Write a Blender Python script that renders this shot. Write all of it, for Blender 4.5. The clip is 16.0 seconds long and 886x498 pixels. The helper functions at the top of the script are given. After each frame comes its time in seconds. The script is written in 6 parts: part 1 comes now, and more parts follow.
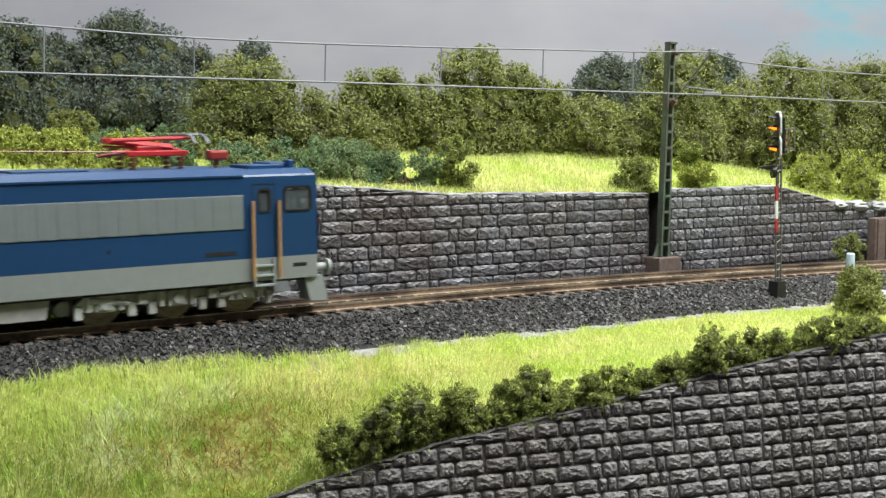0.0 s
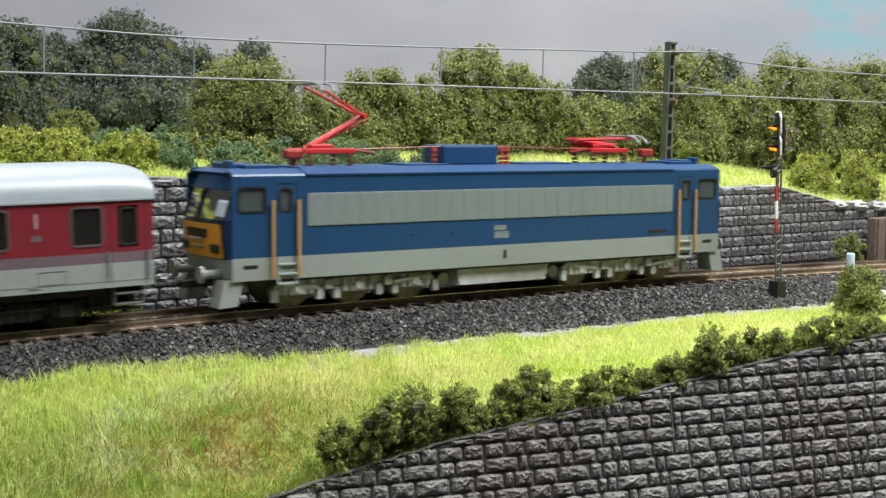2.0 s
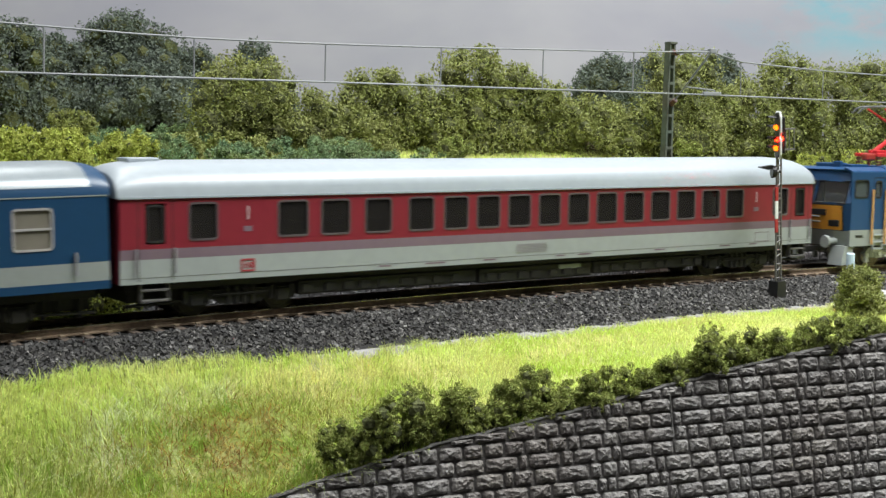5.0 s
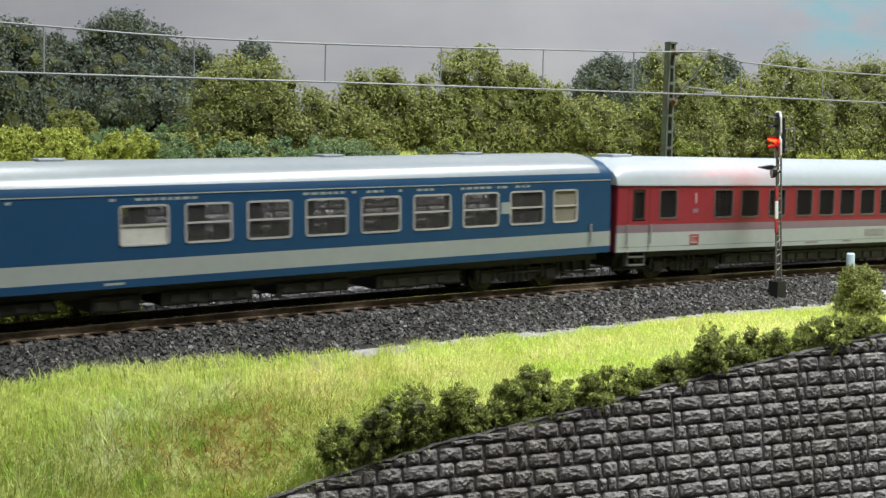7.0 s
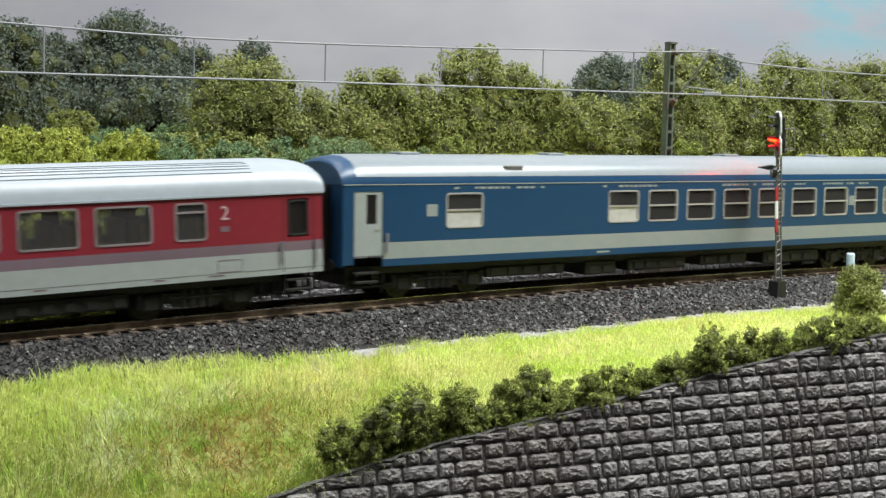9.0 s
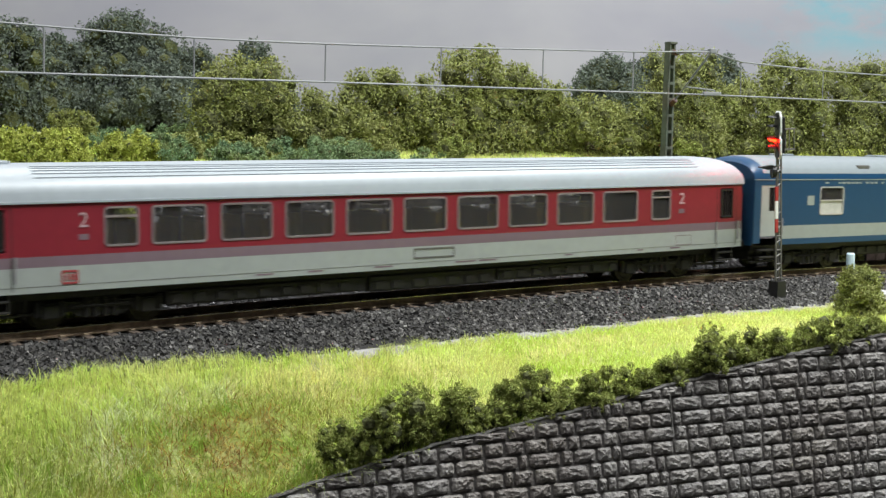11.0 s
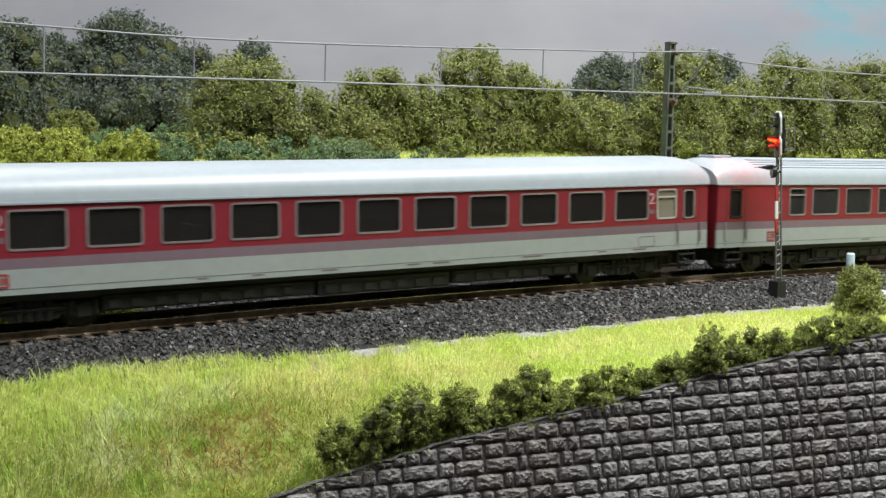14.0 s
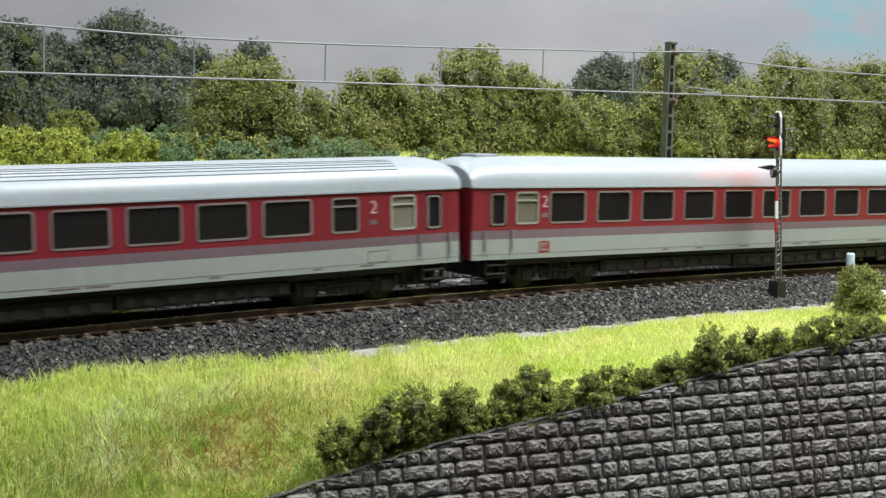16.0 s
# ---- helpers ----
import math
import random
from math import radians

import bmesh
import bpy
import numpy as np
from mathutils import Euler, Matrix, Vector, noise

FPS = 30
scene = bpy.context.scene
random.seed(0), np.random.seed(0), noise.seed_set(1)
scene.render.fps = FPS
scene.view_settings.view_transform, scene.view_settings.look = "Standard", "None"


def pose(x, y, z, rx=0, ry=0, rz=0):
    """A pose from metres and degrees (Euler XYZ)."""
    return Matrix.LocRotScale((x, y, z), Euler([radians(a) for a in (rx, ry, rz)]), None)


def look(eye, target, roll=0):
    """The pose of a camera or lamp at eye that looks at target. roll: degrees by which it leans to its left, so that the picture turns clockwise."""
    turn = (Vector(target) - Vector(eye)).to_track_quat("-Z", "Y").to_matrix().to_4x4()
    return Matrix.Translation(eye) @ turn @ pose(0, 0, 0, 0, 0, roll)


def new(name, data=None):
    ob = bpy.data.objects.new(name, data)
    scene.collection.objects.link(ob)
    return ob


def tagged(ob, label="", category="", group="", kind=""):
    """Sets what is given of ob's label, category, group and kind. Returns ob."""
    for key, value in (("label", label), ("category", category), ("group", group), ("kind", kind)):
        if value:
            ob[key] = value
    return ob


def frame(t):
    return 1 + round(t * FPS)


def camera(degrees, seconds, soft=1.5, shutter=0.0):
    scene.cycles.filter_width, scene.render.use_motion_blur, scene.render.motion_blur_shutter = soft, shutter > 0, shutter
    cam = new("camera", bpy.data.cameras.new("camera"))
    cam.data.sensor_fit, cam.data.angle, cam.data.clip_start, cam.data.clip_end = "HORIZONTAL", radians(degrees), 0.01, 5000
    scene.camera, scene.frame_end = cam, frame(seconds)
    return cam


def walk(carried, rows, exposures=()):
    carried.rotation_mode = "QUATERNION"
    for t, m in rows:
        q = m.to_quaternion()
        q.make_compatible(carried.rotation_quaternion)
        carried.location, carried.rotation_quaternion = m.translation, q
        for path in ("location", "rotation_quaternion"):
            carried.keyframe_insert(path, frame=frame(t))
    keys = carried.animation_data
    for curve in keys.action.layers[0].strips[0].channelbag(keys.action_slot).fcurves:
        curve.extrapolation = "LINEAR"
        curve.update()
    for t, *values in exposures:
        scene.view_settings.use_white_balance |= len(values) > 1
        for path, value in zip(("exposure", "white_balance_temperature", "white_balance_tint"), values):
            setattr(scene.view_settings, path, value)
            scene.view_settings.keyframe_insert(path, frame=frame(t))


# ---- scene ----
# ---- camera, fitted on the train and the contact wire; the track runs along x, millimetres are scaled by MM ----
MM = 0.001
EYE = Vector((-252.2, -368.9, 57.3)) * MM
TRACK_TURN = radians(34.356)
TILT = 0.0953
cam = camera(38.18, 16.0, soft=1.4, shutter=0.45)
AHEAD = Vector((math.sin(TRACK_TURN) * math.cos(TILT), math.cos(TRACK_TURN) * math.cos(TILT), -math.sin(TILT)))
STAND = look(EYE, EYE + AHEAD, 0.286)
walk(cam, [(0.0, STAND), (16.0, STAND)], exposures=[(0.0, -0.11), (3.5, -0.12), (7.0, -0.24), (9.0, -0.10), (12.5, -0.28), (14.5, -0.24), (16.0, -0.22)])

# ---- light: white overhead lamp of the railway room and two added fill lamps ----
world = bpy.data.worlds.new("room_air")
scene.world = world
world.use_nodes = True
world.node_tree.nodes["Background"].inputs[0].default_value = (0.80, 0.85, 0.95, 1)
world.node_tree.nodes["Background"].inputs[1].default_value = 0.25


def area_lamp(name, x, y, z, tx, ty, tz, sx, sy, power, colour=(1, 1, 1)):
    data = bpy.data.lights.new(name, "AREA")
    data.shape, data.size, data.size_y, data.energy, data.color = "RECTANGLE", sx, sy, power, colour
    ob = new(name, data)
    ob.matrix_world = look((x, y, z), (tx, ty, tz))
    return ob


area_lamp("unseen_overhead_lamp", 0.32, -0.30, 0.74, 0.16, -0.05, 0.0, 0.6, 0.2, 17.6, (0.97, 1.0, 0.985))
# added lamp that brightens roofs, hill tops and the backdrop
area_lamp("unseen_overhead_lamp", -0.04, 0.24, 0.95, 0.02, 0.22, 0.0, 1.0, 0.22, 8.2, (1.0, 1.0, 0.98))
# added fill lamp for the left-facing sides
area_lamp("unseen_overhead_lamp", -0.75, -0.35, 0.85, -0.1, 0.0, 0.0, 0.6, 0.3, 4.6, (0.96, 0.99, 1.0))


# ---- helpers for meshes, in millimetres ----
def node(tree, kind, **settings):
    n = tree.nodes.new(kind)
    for key, value in settings.items():
        n.inputs[key].default_value = value
    return n


def material(name, colour, rough=0.6, metal=0.0, vary=0.18, fine=500.0, broad=60.0, bump=0.15, other=None, random="", spread=0.25, coat=0.0, world_size=False):
    """Principled paint, stone or leaf with grain and broad stains; other: a second colour for the stains."""
    m = bpy.data.materials.new(name)
    m.use_nodes = True
    t = m.node_tree
    b = t.nodes["Principled BSDF"]
    b.inputs["Roughness"].default_value, b.inputs["Metallic"].default_value = rough, metal
    b.inputs["Coat Weight"].default_value = coat
    place = t.nodes.new("ShaderNodeTexCoord")
    grain = node(t, "ShaderNodeTexNoise", Scale=fine, Detail=4.0)
    stain = node(t, "ShaderNodeTexNoise", Scale=broad, Detail=3.0)
    for n in (grain, stain):
        t.links.new(t.nodes.new("ShaderNodeNewGeometry").outputs["Position"] if world_size else place.outputs["Object"], n.inputs["Vector"])
    two = t.nodes.new("ShaderNodeMix")
    two.data_type = "RGBA"
    two.inputs[6].default_value = (*colour, 1)
    two.inputs[7].default_value = (*(other or [c * 0.78 for c in colour]), 1)
    ramp = node(t, "ShaderNodeMapRange", **{"From Min": 0.35, "From Max": 0.65})
    t.links.new(stain.outputs[0], ramp.inputs[0])
    t.links.new(ramp.outputs[0], two.inputs[0])
    hsv = t.nodes.new("ShaderNodeHueSaturation")
    value = node(t, "ShaderNodeMapRange", **{"From Min": 0.25, "From Max": 0.75, "To Min": 1 - vary, "To Max": 1 + vary})
    t.links.new(grain.outputs[0], value.inputs[0])
    t.links.new(two.outputs[2], hsv.inputs["Color"])
    last = value.outputs[0]
    if random:
        if random == "island":
            source = t.nodes.new("ShaderNodeNewGeometry").outputs["Random Per Island"]
        else:
            source = t.nodes.new("ShaderNodeObjectInfo").outputs["Random"]
        r = node(t, "ShaderNodeMapRange", **{"To Min": 1 - spread, "To Max": 1 + spread})
        t.links.new(source, r.inputs[0])
        mul = t.nodes.new("ShaderNodeMath")
        mul.operation = "MULTIPLY"
        t.links.new(last, mul.inputs[0])
        t.links.new(r.outputs[0], mul.inputs[1])
        last = mul.outputs[0]
        h = node(t, "ShaderNodeMapRange", **{"To Min": 0.5 - spread * 0.07, "To Max": 0.5 + spread * 0.05})
        t.links.new(source, h.inputs[0])
        t.links.new(h.outputs[0], hsv.inputs["Hue"])
    t.links.new(last, hsv.inputs["Value"])
    t.links.new(hsv.outputs[0], b.inputs["Base Color"])
    if bump:
        up = node(t, "ShaderNodeBump", Strength=bump, Distance=0.0007)
        t.links.new(grain.outputs[0], up.inputs["Height"])
        t.links.new(up.outputs[0], b.inputs["Normal"])
    return m


def leafy(name, colour, other, rough=0.75, spread=0.45, broad=40.0, through_light=0.13):
    m = material(name, colour, rough, 0, 0.15, 900.0, broad, 0, other, "island", spread)
    b = m.node_tree.nodes["Principled BSDF"]
    b.inputs["Specular IOR Level"].default_value = 0.2
    b.inputs["Transmission Weight"].default_value = 0.0
    t = m.node_tree
    thin = t.nodes.new("ShaderNodeBsdfTranslucent")
    mix = node(t, "ShaderNodeMixShader", Fac=through_light)
    t.links.new(b.inputs["Base Color"].links[0].from_socket, thin.inputs["Color"])
    t.links.new(b.outputs[0], mix.inputs[1])
    t.links.new(thin.outputs[0], mix.inputs[2])
    t.links.new(mix.outputs[0], t.nodes["Material Output"].inputs[0])
    return m


def glowing(name, colour, strength):
    m = bpy.data.materials.new(name)
    m.use_nodes = True
    b = m.node_tree.nodes["Principled BSDF"]
    b.inputs["Base Color"].default_value = (*[c * 0.3 for c in colour], 1)
    b.inputs["Emission Color"].default_value = (*colour, 1)
    b.inputs["Emission Strength"].default_value = strength
    return m


def tinted_glass(name, tint, gloss=0.12, haze=None, cover=0.42):
    m = bpy.data.materials.new(name)
    m.use_nodes = True
    t = m.node_tree
    clear = t.nodes.new("ShaderNodeBsdfTransparent")
    clear.inputs[0].default_value = (*tint, 1)
    shine = t.nodes.new("ShaderNodeBsdfGlossy")
    shine.inputs["Roughness"].default_value = 0.06
    edge = node(t, "ShaderNodeFresnel", IOR=1.5)
    scale = t.nodes.new("ShaderNodeMath")
    scale.operation = "ADD"
    scale.inputs[1].default_value = gloss * 0.3
    mix = t.nodes.new("ShaderNodeMixShader")
    t.links.new(edge.outputs[0], scale.inputs[0])
    t.links.new(scale.outputs[0], mix.inputs[0])
    body = clear
    # flat diffuse colour painted in for room reflections and light behind the pane
    if haze:
        painted_haze = t.nodes.new("ShaderNodeBsdfDiffuse")
        painted_haze.inputs[0].default_value = (*haze, 1)
        body = node(t, "ShaderNodeMixShader", Fac=cover)
        t.links.new(clear.outputs[0], body.inputs[1])
        t.links.new(painted_haze.outputs[0], body.inputs[2])
    t.links.new(body.outputs[0], mix.inputs[1])
    t.links.new(shine.outputs[0], mix.inputs[2])
    t.links.new(mix.outputs[0], t.nodes["Material Output"].inputs[0])
    return m


def shape():
    return bmesh.new()


def box(bm, x0, x1, y0, y1, z0, z1, bevel=0.0):
    r = bmesh.ops.create_cube(bm, size=1.0)
    for v in r["verts"]:
        v.co = Vector((x0 + (v.co.x + 0.5) * (x1 - x0), y0 + (v.co.y + 0.5) * (y1 - y0), z0 + (v.co.z + 0.5) * (z1 - z0)))
    if bevel:
        edges = list({e for v in r["verts"] for e in v.link_edges})
        bmesh.ops.bevel(bm, geom=edges, offset=bevel, segments=2, affect="EDGES", profile=0.5)
    return bm


def rod(bm, a, b, r0, r1=None, sides=8):
    a, b = Vector(a), Vector(b)
    d = b - a
    m = Matrix.Translation((a + b) / 2) @ d.to_track_quat("Z", "Y").to_matrix().to_4x4()
    bmesh.ops.create_cone(bm, cap_ends=True, segments=sides, radius1=r0, radius2=r0 if r1 is None else r1, depth=d.length, matrix=m)
    return bm


def prism(bm, outline, y0, y1, axis="y"):
    """An outline of (x, z) drawn out from y0 to y1 (axis y), or of (y, z) drawn out along x (axis x)."""
    def at(p, d):
        return (p[0], d, p[1]) if axis == "y" else (d, p[0], p[1])
    a = [bm.verts.new(at(p, y0)) for p in outline]
    b = [bm.verts.new(at(p, y1)) for p in outline]
    n = len(outline)
    faces = [bm.faces.new(a), bm.faces.new(b[::-1])]
    faces += [bm.faces.new((a[i], b[i], b[(i + 1) % n], a[(i + 1) % n])) for i in range(n)]
    bmesh.ops.recalc_face_normals(bm, faces=faces)
    return bm


def mesh_of(name, bm, mat, smooth=False):
    for v in bm.verts:
        v.co *= MM
    data = bpy.data.meshes.new(name)
    bm.to_mesh(data)
    bm.free()
    data.materials.append(mat)
    if smooth:
        data.shade_smooth()
        data.set_sharp_from_angle(angle=radians(38))
    return data


def thing(name, label, category, bm=None, mat=None, at=(0, 0, 0), group="", kind="", smooth=False):
    ob = new(name, mesh_of(name, bm, mat, smooth) if bm else None)
    ob.location = Vector(at) * MM
    return tagged(ob, label, category, group, kind)


def part(name, bm, mat, parent, label="", at=(0, 0, 0), smooth=False):
    ob = new(name, mesh_of(name, bm, mat, smooth))
    ob.parent = parent
    ob.location = Vector(at) * MM
    return tagged(ob, label)


def soup(name, verts, faces, mat):
    """A mesh from arrays of corners, in millimetres, and faces."""
    data = bpy.data.meshes.new(name)
    v = np.asarray(verts, np.float32).reshape(-1, 3) * MM
    f = np.asarray(faces, np.int32)
    n = f.shape[1]
    data.vertices.add(len(v))
    data.vertices.foreach_set("co", v.ravel())
    data.loops.add(f.size)
    data.loops.foreach_set("vertex_index", f.ravel())
    data.polygons.add(len(f))
    data.polygons.foreach_set("loop_start", np.arange(0, f.size, n, dtype=np.int32))
    data.update(calc_edges=True)
    data.validate()
    data.shade_flat()
    data.materials.append(mat)
    return data


# ---- materials ----
SKY = bpy.data.materials.new("painted_sky")
PLASTER = material("pale_plaster_ground", (0.27, 0.265, 0.255), 0.9, 0, 0.25, 600, 90, 0.4, (0.20, 0.19, 0.16))
WHITE_PLASTER = material("white_plaster_rock", (0.33, 0.33, 0.335), 0.9, 0, 0.2, 500, 80, 0.4, (0.40, 0.40, 0.40))
EARTH = material("green_brown_ground_cover", (0.23, 0.30, 0.06), 0.95, 0, 0.4, 900, 70, 0.5, (0.42, 0.40, 0.17))
MORTAR = material("dark_mortar", (0.062, 0.058, 0.060), 0.7, 0, 0.3, 700, 60, 0.4, (0.06, 0.054, 0.052))
COPING = material("grey_painted_coping", (0.15, 0.145, 0.14), 0.8, 0, 0.5, 700, 80, 0.8, (0.06, 0.056, 0.05))
COPING_BACK = material("pale_chalky_coping", (0.40, 0.40, 0.41), 0.8, 0, 0.4, 700, 70, 0.8, (0.16, 0.16, 0.17))
STONE_BACK = material("weathered_grey_stone", (0.170, 0.171, 0.182), 0.36, 0, 0.5, 620, 26, 1.0, (0.105, 0.088, 0.086), "object", 0.26, world_size=True)
STONE_FRONT = material("grey_embossed_stone", (0.205, 0.197, 0.192), 0.5, 0, 0.65, 1000, 30, 1.0, (0.135, 0.120, 0.110), "object", 0.22, world_size=True)
MORTAR_FRONT = material("grey_front_mortar", (0.095, 0.088, 0.085), 0.8, 0, 0.3, 700, 60, 0.4, (0.065, 0.058, 0.055))
GRAVEL = material("dark_basalt_ballast", (0.034, 0.031, 0.029), 0.7, 0, 0.5, 1200, 60, 0.3, (0.022, 0.021, 0.020), "island", 0.9)
# paler stone colour that paints lit facets into the ballast
GRAVEL_HIGHLIGHT = material("highlight_pale_ballast", (0.115, 0.11, 0.105), 0.6, 0, 0.4, 1200, 60, 0.3, (0.10, 0.095, 0.09), "island", 0.5)
# bed colour blackened to paint the shade in gaps between stones
GRAVEL_GAP_SHADE = material("ballast_bed_gap_shade", (0.014, 0.013, 0.012), 0.9, 0, 0.4, 900, 60, 0.6)
RAIL_SIDE = material("rust_brown_rail", (0.30, 0.215, 0.145), 0.75, 0.1, 0.3, 700, 40, 0.3, (0.07, 0.045, 0.03))
RAIL_TOP = material("bright_rail_head", (0.62, 0.58, 0.54), 0.25, 0.9, 0.1, 600, 40, 0.05)
SLEEPER = material("brown_sleeper", (0.085, 0.062, 0.047), 0.85, 0, 0.3, 700, 60, 0.3)
CLIP = material("pale_rail_clip", (0.38, 0.29, 0.20), 0.7, 0, 0.2, 700, 60, 0.2)
GRASS_LONG = leafy("olive_green_fibre", (0.23, 0.36, 0.045), (0.40, 0.44, 0.10), 0.7, 0.45, 90.0, 0.35)
GRASS_RUST = leafy("rust_brown_fibre", (0.30, 0.135, 0.035), (0.36, 0.25, 0.06), 0.7, 0.5, 120.0, 0.35)
GRASS_PALE = leafy("pale_wispy_fibre", (0.66, 0.70, 0.44), (0.54, 0.60, 0.32), 0.7, 0.3, 45.0, 0.4)
GRASS = leafy("yellow_green_fibre", (0.56, 0.70, 0.14), (0.74, 0.77, 0.32), 0.7, 0.3, 28.0, 0.45)
GRASS_DRY = leafy("dry_straw_fibre", (0.82, 0.80, 0.40), (0.70, 0.70, 0.26), 0.7, 0.25, 45.0, 0.45)
LEAF_OLIVE = leafy("olive_leaf", (0.205, 0.235, 0.062), (0.275, 0.29, 0.11), 0.55, 0.18, 22.0)
LEAF_YELLOW = leafy("yellow_green_leaf", (0.37, 0.41, 0.085), (0.29, 0.33, 0.07), 0.7, 0.22, 35.0)
LEAF_DARK = leafy("dark_olive_leaf", (0.215, 0.255, 0.062), (0.285, 0.32, 0.095), 0.6, 0.3, 50.0)
LEAF_BLUE = leafy("blue_green_leaf", (0.14, 0.225, 0.12), (0.225, 0.285, 0.12), 0.75, 0.25, 40.0)
LEAF_FAR = leafy("far_dark_leaf", (0.115, 0.14, 0.115), (0.14, 0.165, 0.135), 0.8, 0.2, 12.0)
# dark colour for twigs and for the shade painted inside crowns
TWIG_SHADE = material("dark_twig_and_crown_shade", (0.065, 0.075, 0.025), 0.95, 0, 0.5, 800, 90, 1.0, (0.09, 0.095, 0.035))
BARK = material("brown_twig", (0.10, 0.075, 0.045), 0.9, 0, 0.3, 600, 50, 0.4)
GALVANISED = material("galvanised_wire", (0.25, 0.26, 0.275), 0.6, 0.0, 0.1, 600, 40, 0.05)
MAST_GREEN = material("dull_green_mast_paint", (0.085, 0.12, 0.09), 0.55, 0, 0.25, 500, 50, 0.15, (0.095, 0.095, 0.07))
MAST_GREY = material("grey_signal_mast_paint", (0.14, 0.135, 0.13), 0.55, 0.2, 0.2, 500, 50, 0.1)
CONCRETE = material("brown_concrete_foot", (0.16, 0.115, 0.095), 0.85, 0, 0.25, 500, 50, 0.3)
BLACK = material("black_plastic", (0.015, 0.015, 0.016), 0.45, 0, 0.2, 500, 50, 0.1)
WHITE = material("white_paint", (0.78, 0.79, 0.80), 0.45, 0, 0.05, 400, 40, 0.03)
SIGN_RED = material("red_sign_paint", (0.36, 0.028, 0.03), 0.5, 0, 0.08, 400, 40, 0.03)
POST_BLUE = material("pale_blue_post_paint", (0.55, 0.70, 0.82), 0.5, 0, 0.06, 400, 40, 0.05)
BROWN = material("brown_insulator", (0.10, 0.035, 0.02), 0.35, 0, 0.15, 400, 40, 0.03)
PAINT = dict(vary=0.05, fine=350, broad=14, bump=0.02)
LOCO_BLUE = material("loco_blue_paint", (0.009, 0.052, 0.145), 0.42, 0, other=(0.008, 0.046, 0.127), **PAINT)
LOCO_GREY = material("loco_grey_paint", (0.27, 0.295, 0.285), 0.5, 0, other=(0.24, 0.262, 0.253), **PAINT)
LOCO_PANEL = material("loco_panel_grey_paint", (0.195, 0.225, 0.228), 0.45, 0, other=(0.17, 0.196, 0.20), **PAINT)
LOCO_LIGHT = material("loco_pale_underframe_paint", (0.62, 0.64, 0.63), 0.6, 0, vary=0.15, fine=500, broad=40, bump=0.05, other=(0.36, 0.35, 0.33))
LOCO_ORANGE = material("loco_orange_panel_paint", (0.72, 0.33, 0.045), 0.45, 0, other=(0.62, 0.27, 0.04), **PAINT)
RAIL_ORANGE = material("orange_handrail_paint", (0.60, 0.33, 0.12), 0.5, 0, **PAINT)
PANTO_RED = material("red_pantograph_paint", (0.55, 0.025, 0.03), 0.4, 0, **PAINT)
INSULATOR_RED = material("dark_red_insulator", (0.30, 0.035, 0.025), 0.35, 0, **PAINT)
COACH_RED = material("coach_red_paint", (0.215, 0.017, 0.030), 0.42, 0, other=(0.19, 0.015, 0.026), **PAINT)
COACH_MAUVE = material("coach_mauve_stripe_paint", (0.185, 0.13, 0.16), 0.45, 0, **PAINT)
COACH_WHITE = material("coach_light_grey_paint", (0.31, 0.338, 0.332), 0.5, 0, other=(0.285, 0.31, 0.302), **PAINT)
COACH_BLUE = material("coach_blue_paint", (0.007, 0.048, 0.118), 0.42, 0, other=(0.006, 0.042, 0.103), **PAINT)
ROOF_WHITE = material("pale_blue_grey_roof_paint", (0.335, 0.375, 0.41), 0.38, 0, other=(0.30, 0.335, 0.37), **PAINT)
ROOF_GREY = material("silver_grey_roof_paint", (0.24, 0.27, 0.29), 0.3, 0.1, other=(0.21, 0.24, 0.26), **PAINT)
UNDER = material("black_underframe", (0.010, 0.010, 0.010), 0.6, 0, 0.3, 500, 50, 0.15, (0.016, 0.014, 0.012))
HANDRAIL = material("dull_grey_handrail_paint", (0.30, 0.29, 0.31), 0.45, 0, **PAINT)
NUMERAL = material("faded_pink_white_numeral_paint", (0.50, 0.36, 0.39), 0.5, 0, **PAINT)
EMBLEM = material("faded_red_emblem_paint", (0.30, 0.045, 0.05), 0.5, 0, **PAINT)
WHEEL = material("dark_steel_wheel", (0.040, 0.034, 0.024), 0.5, 0.4, 0.2, 500, 50, 0.1)
WHEEL_PALE = material("pale_grey_wheel", (0.46, 0.43, 0.38), 0.5, 0.1, 0.2, 500, 50, 0.1, (0.24, 0.18, 0.12))
FRAME_DARK = material("dark_grey_window_frame", (0.12, 0.095, 0.10), 0.45, 0.2, 0.05, 400, 40, 0.02)
ALU_DULL = material("dull_grey_window_frame", (0.28, 0.235, 0.24), 0.45, 0.3, 0.05, 400, 40, 0.02)
ALU = material("aluminium_window_frame", (0.50, 0.48, 0.48), 0.4, 0.4, 0.05, 400, 40, 0.02)
SEAT = material("ochre_seat_cloth", (0.72, 0.40, 0.06), 0.85, 0, 0.2, 500, 60, 0.1)
SEAT_DARK = material("brown_seat_cloth", (0.07, 0.055, 0.045), 0.85, 0, 0.2, 500, 60, 0.1)
SEAT_GREEN = material("dark_green_seat_cloth", (0.03, 0.09, 0.06), 0.85, 0, 0.2, 500, 60, 0.1)
INSIDE = material("brown_coach_interior", (0.34, 0.30, 0.25), 0.8, 0, 0.15, 500, 60, 0.05)
CLOTH = material("white_tablecloth", (0.5, 0.49, 0.46), 0.8, 0, 0.1, 500, 60, 0.05)
FROSTED = material("frosted_window", (0.18, 0.165, 0.135), 0.35, 0, 0.06, 400, 40, 0.02)
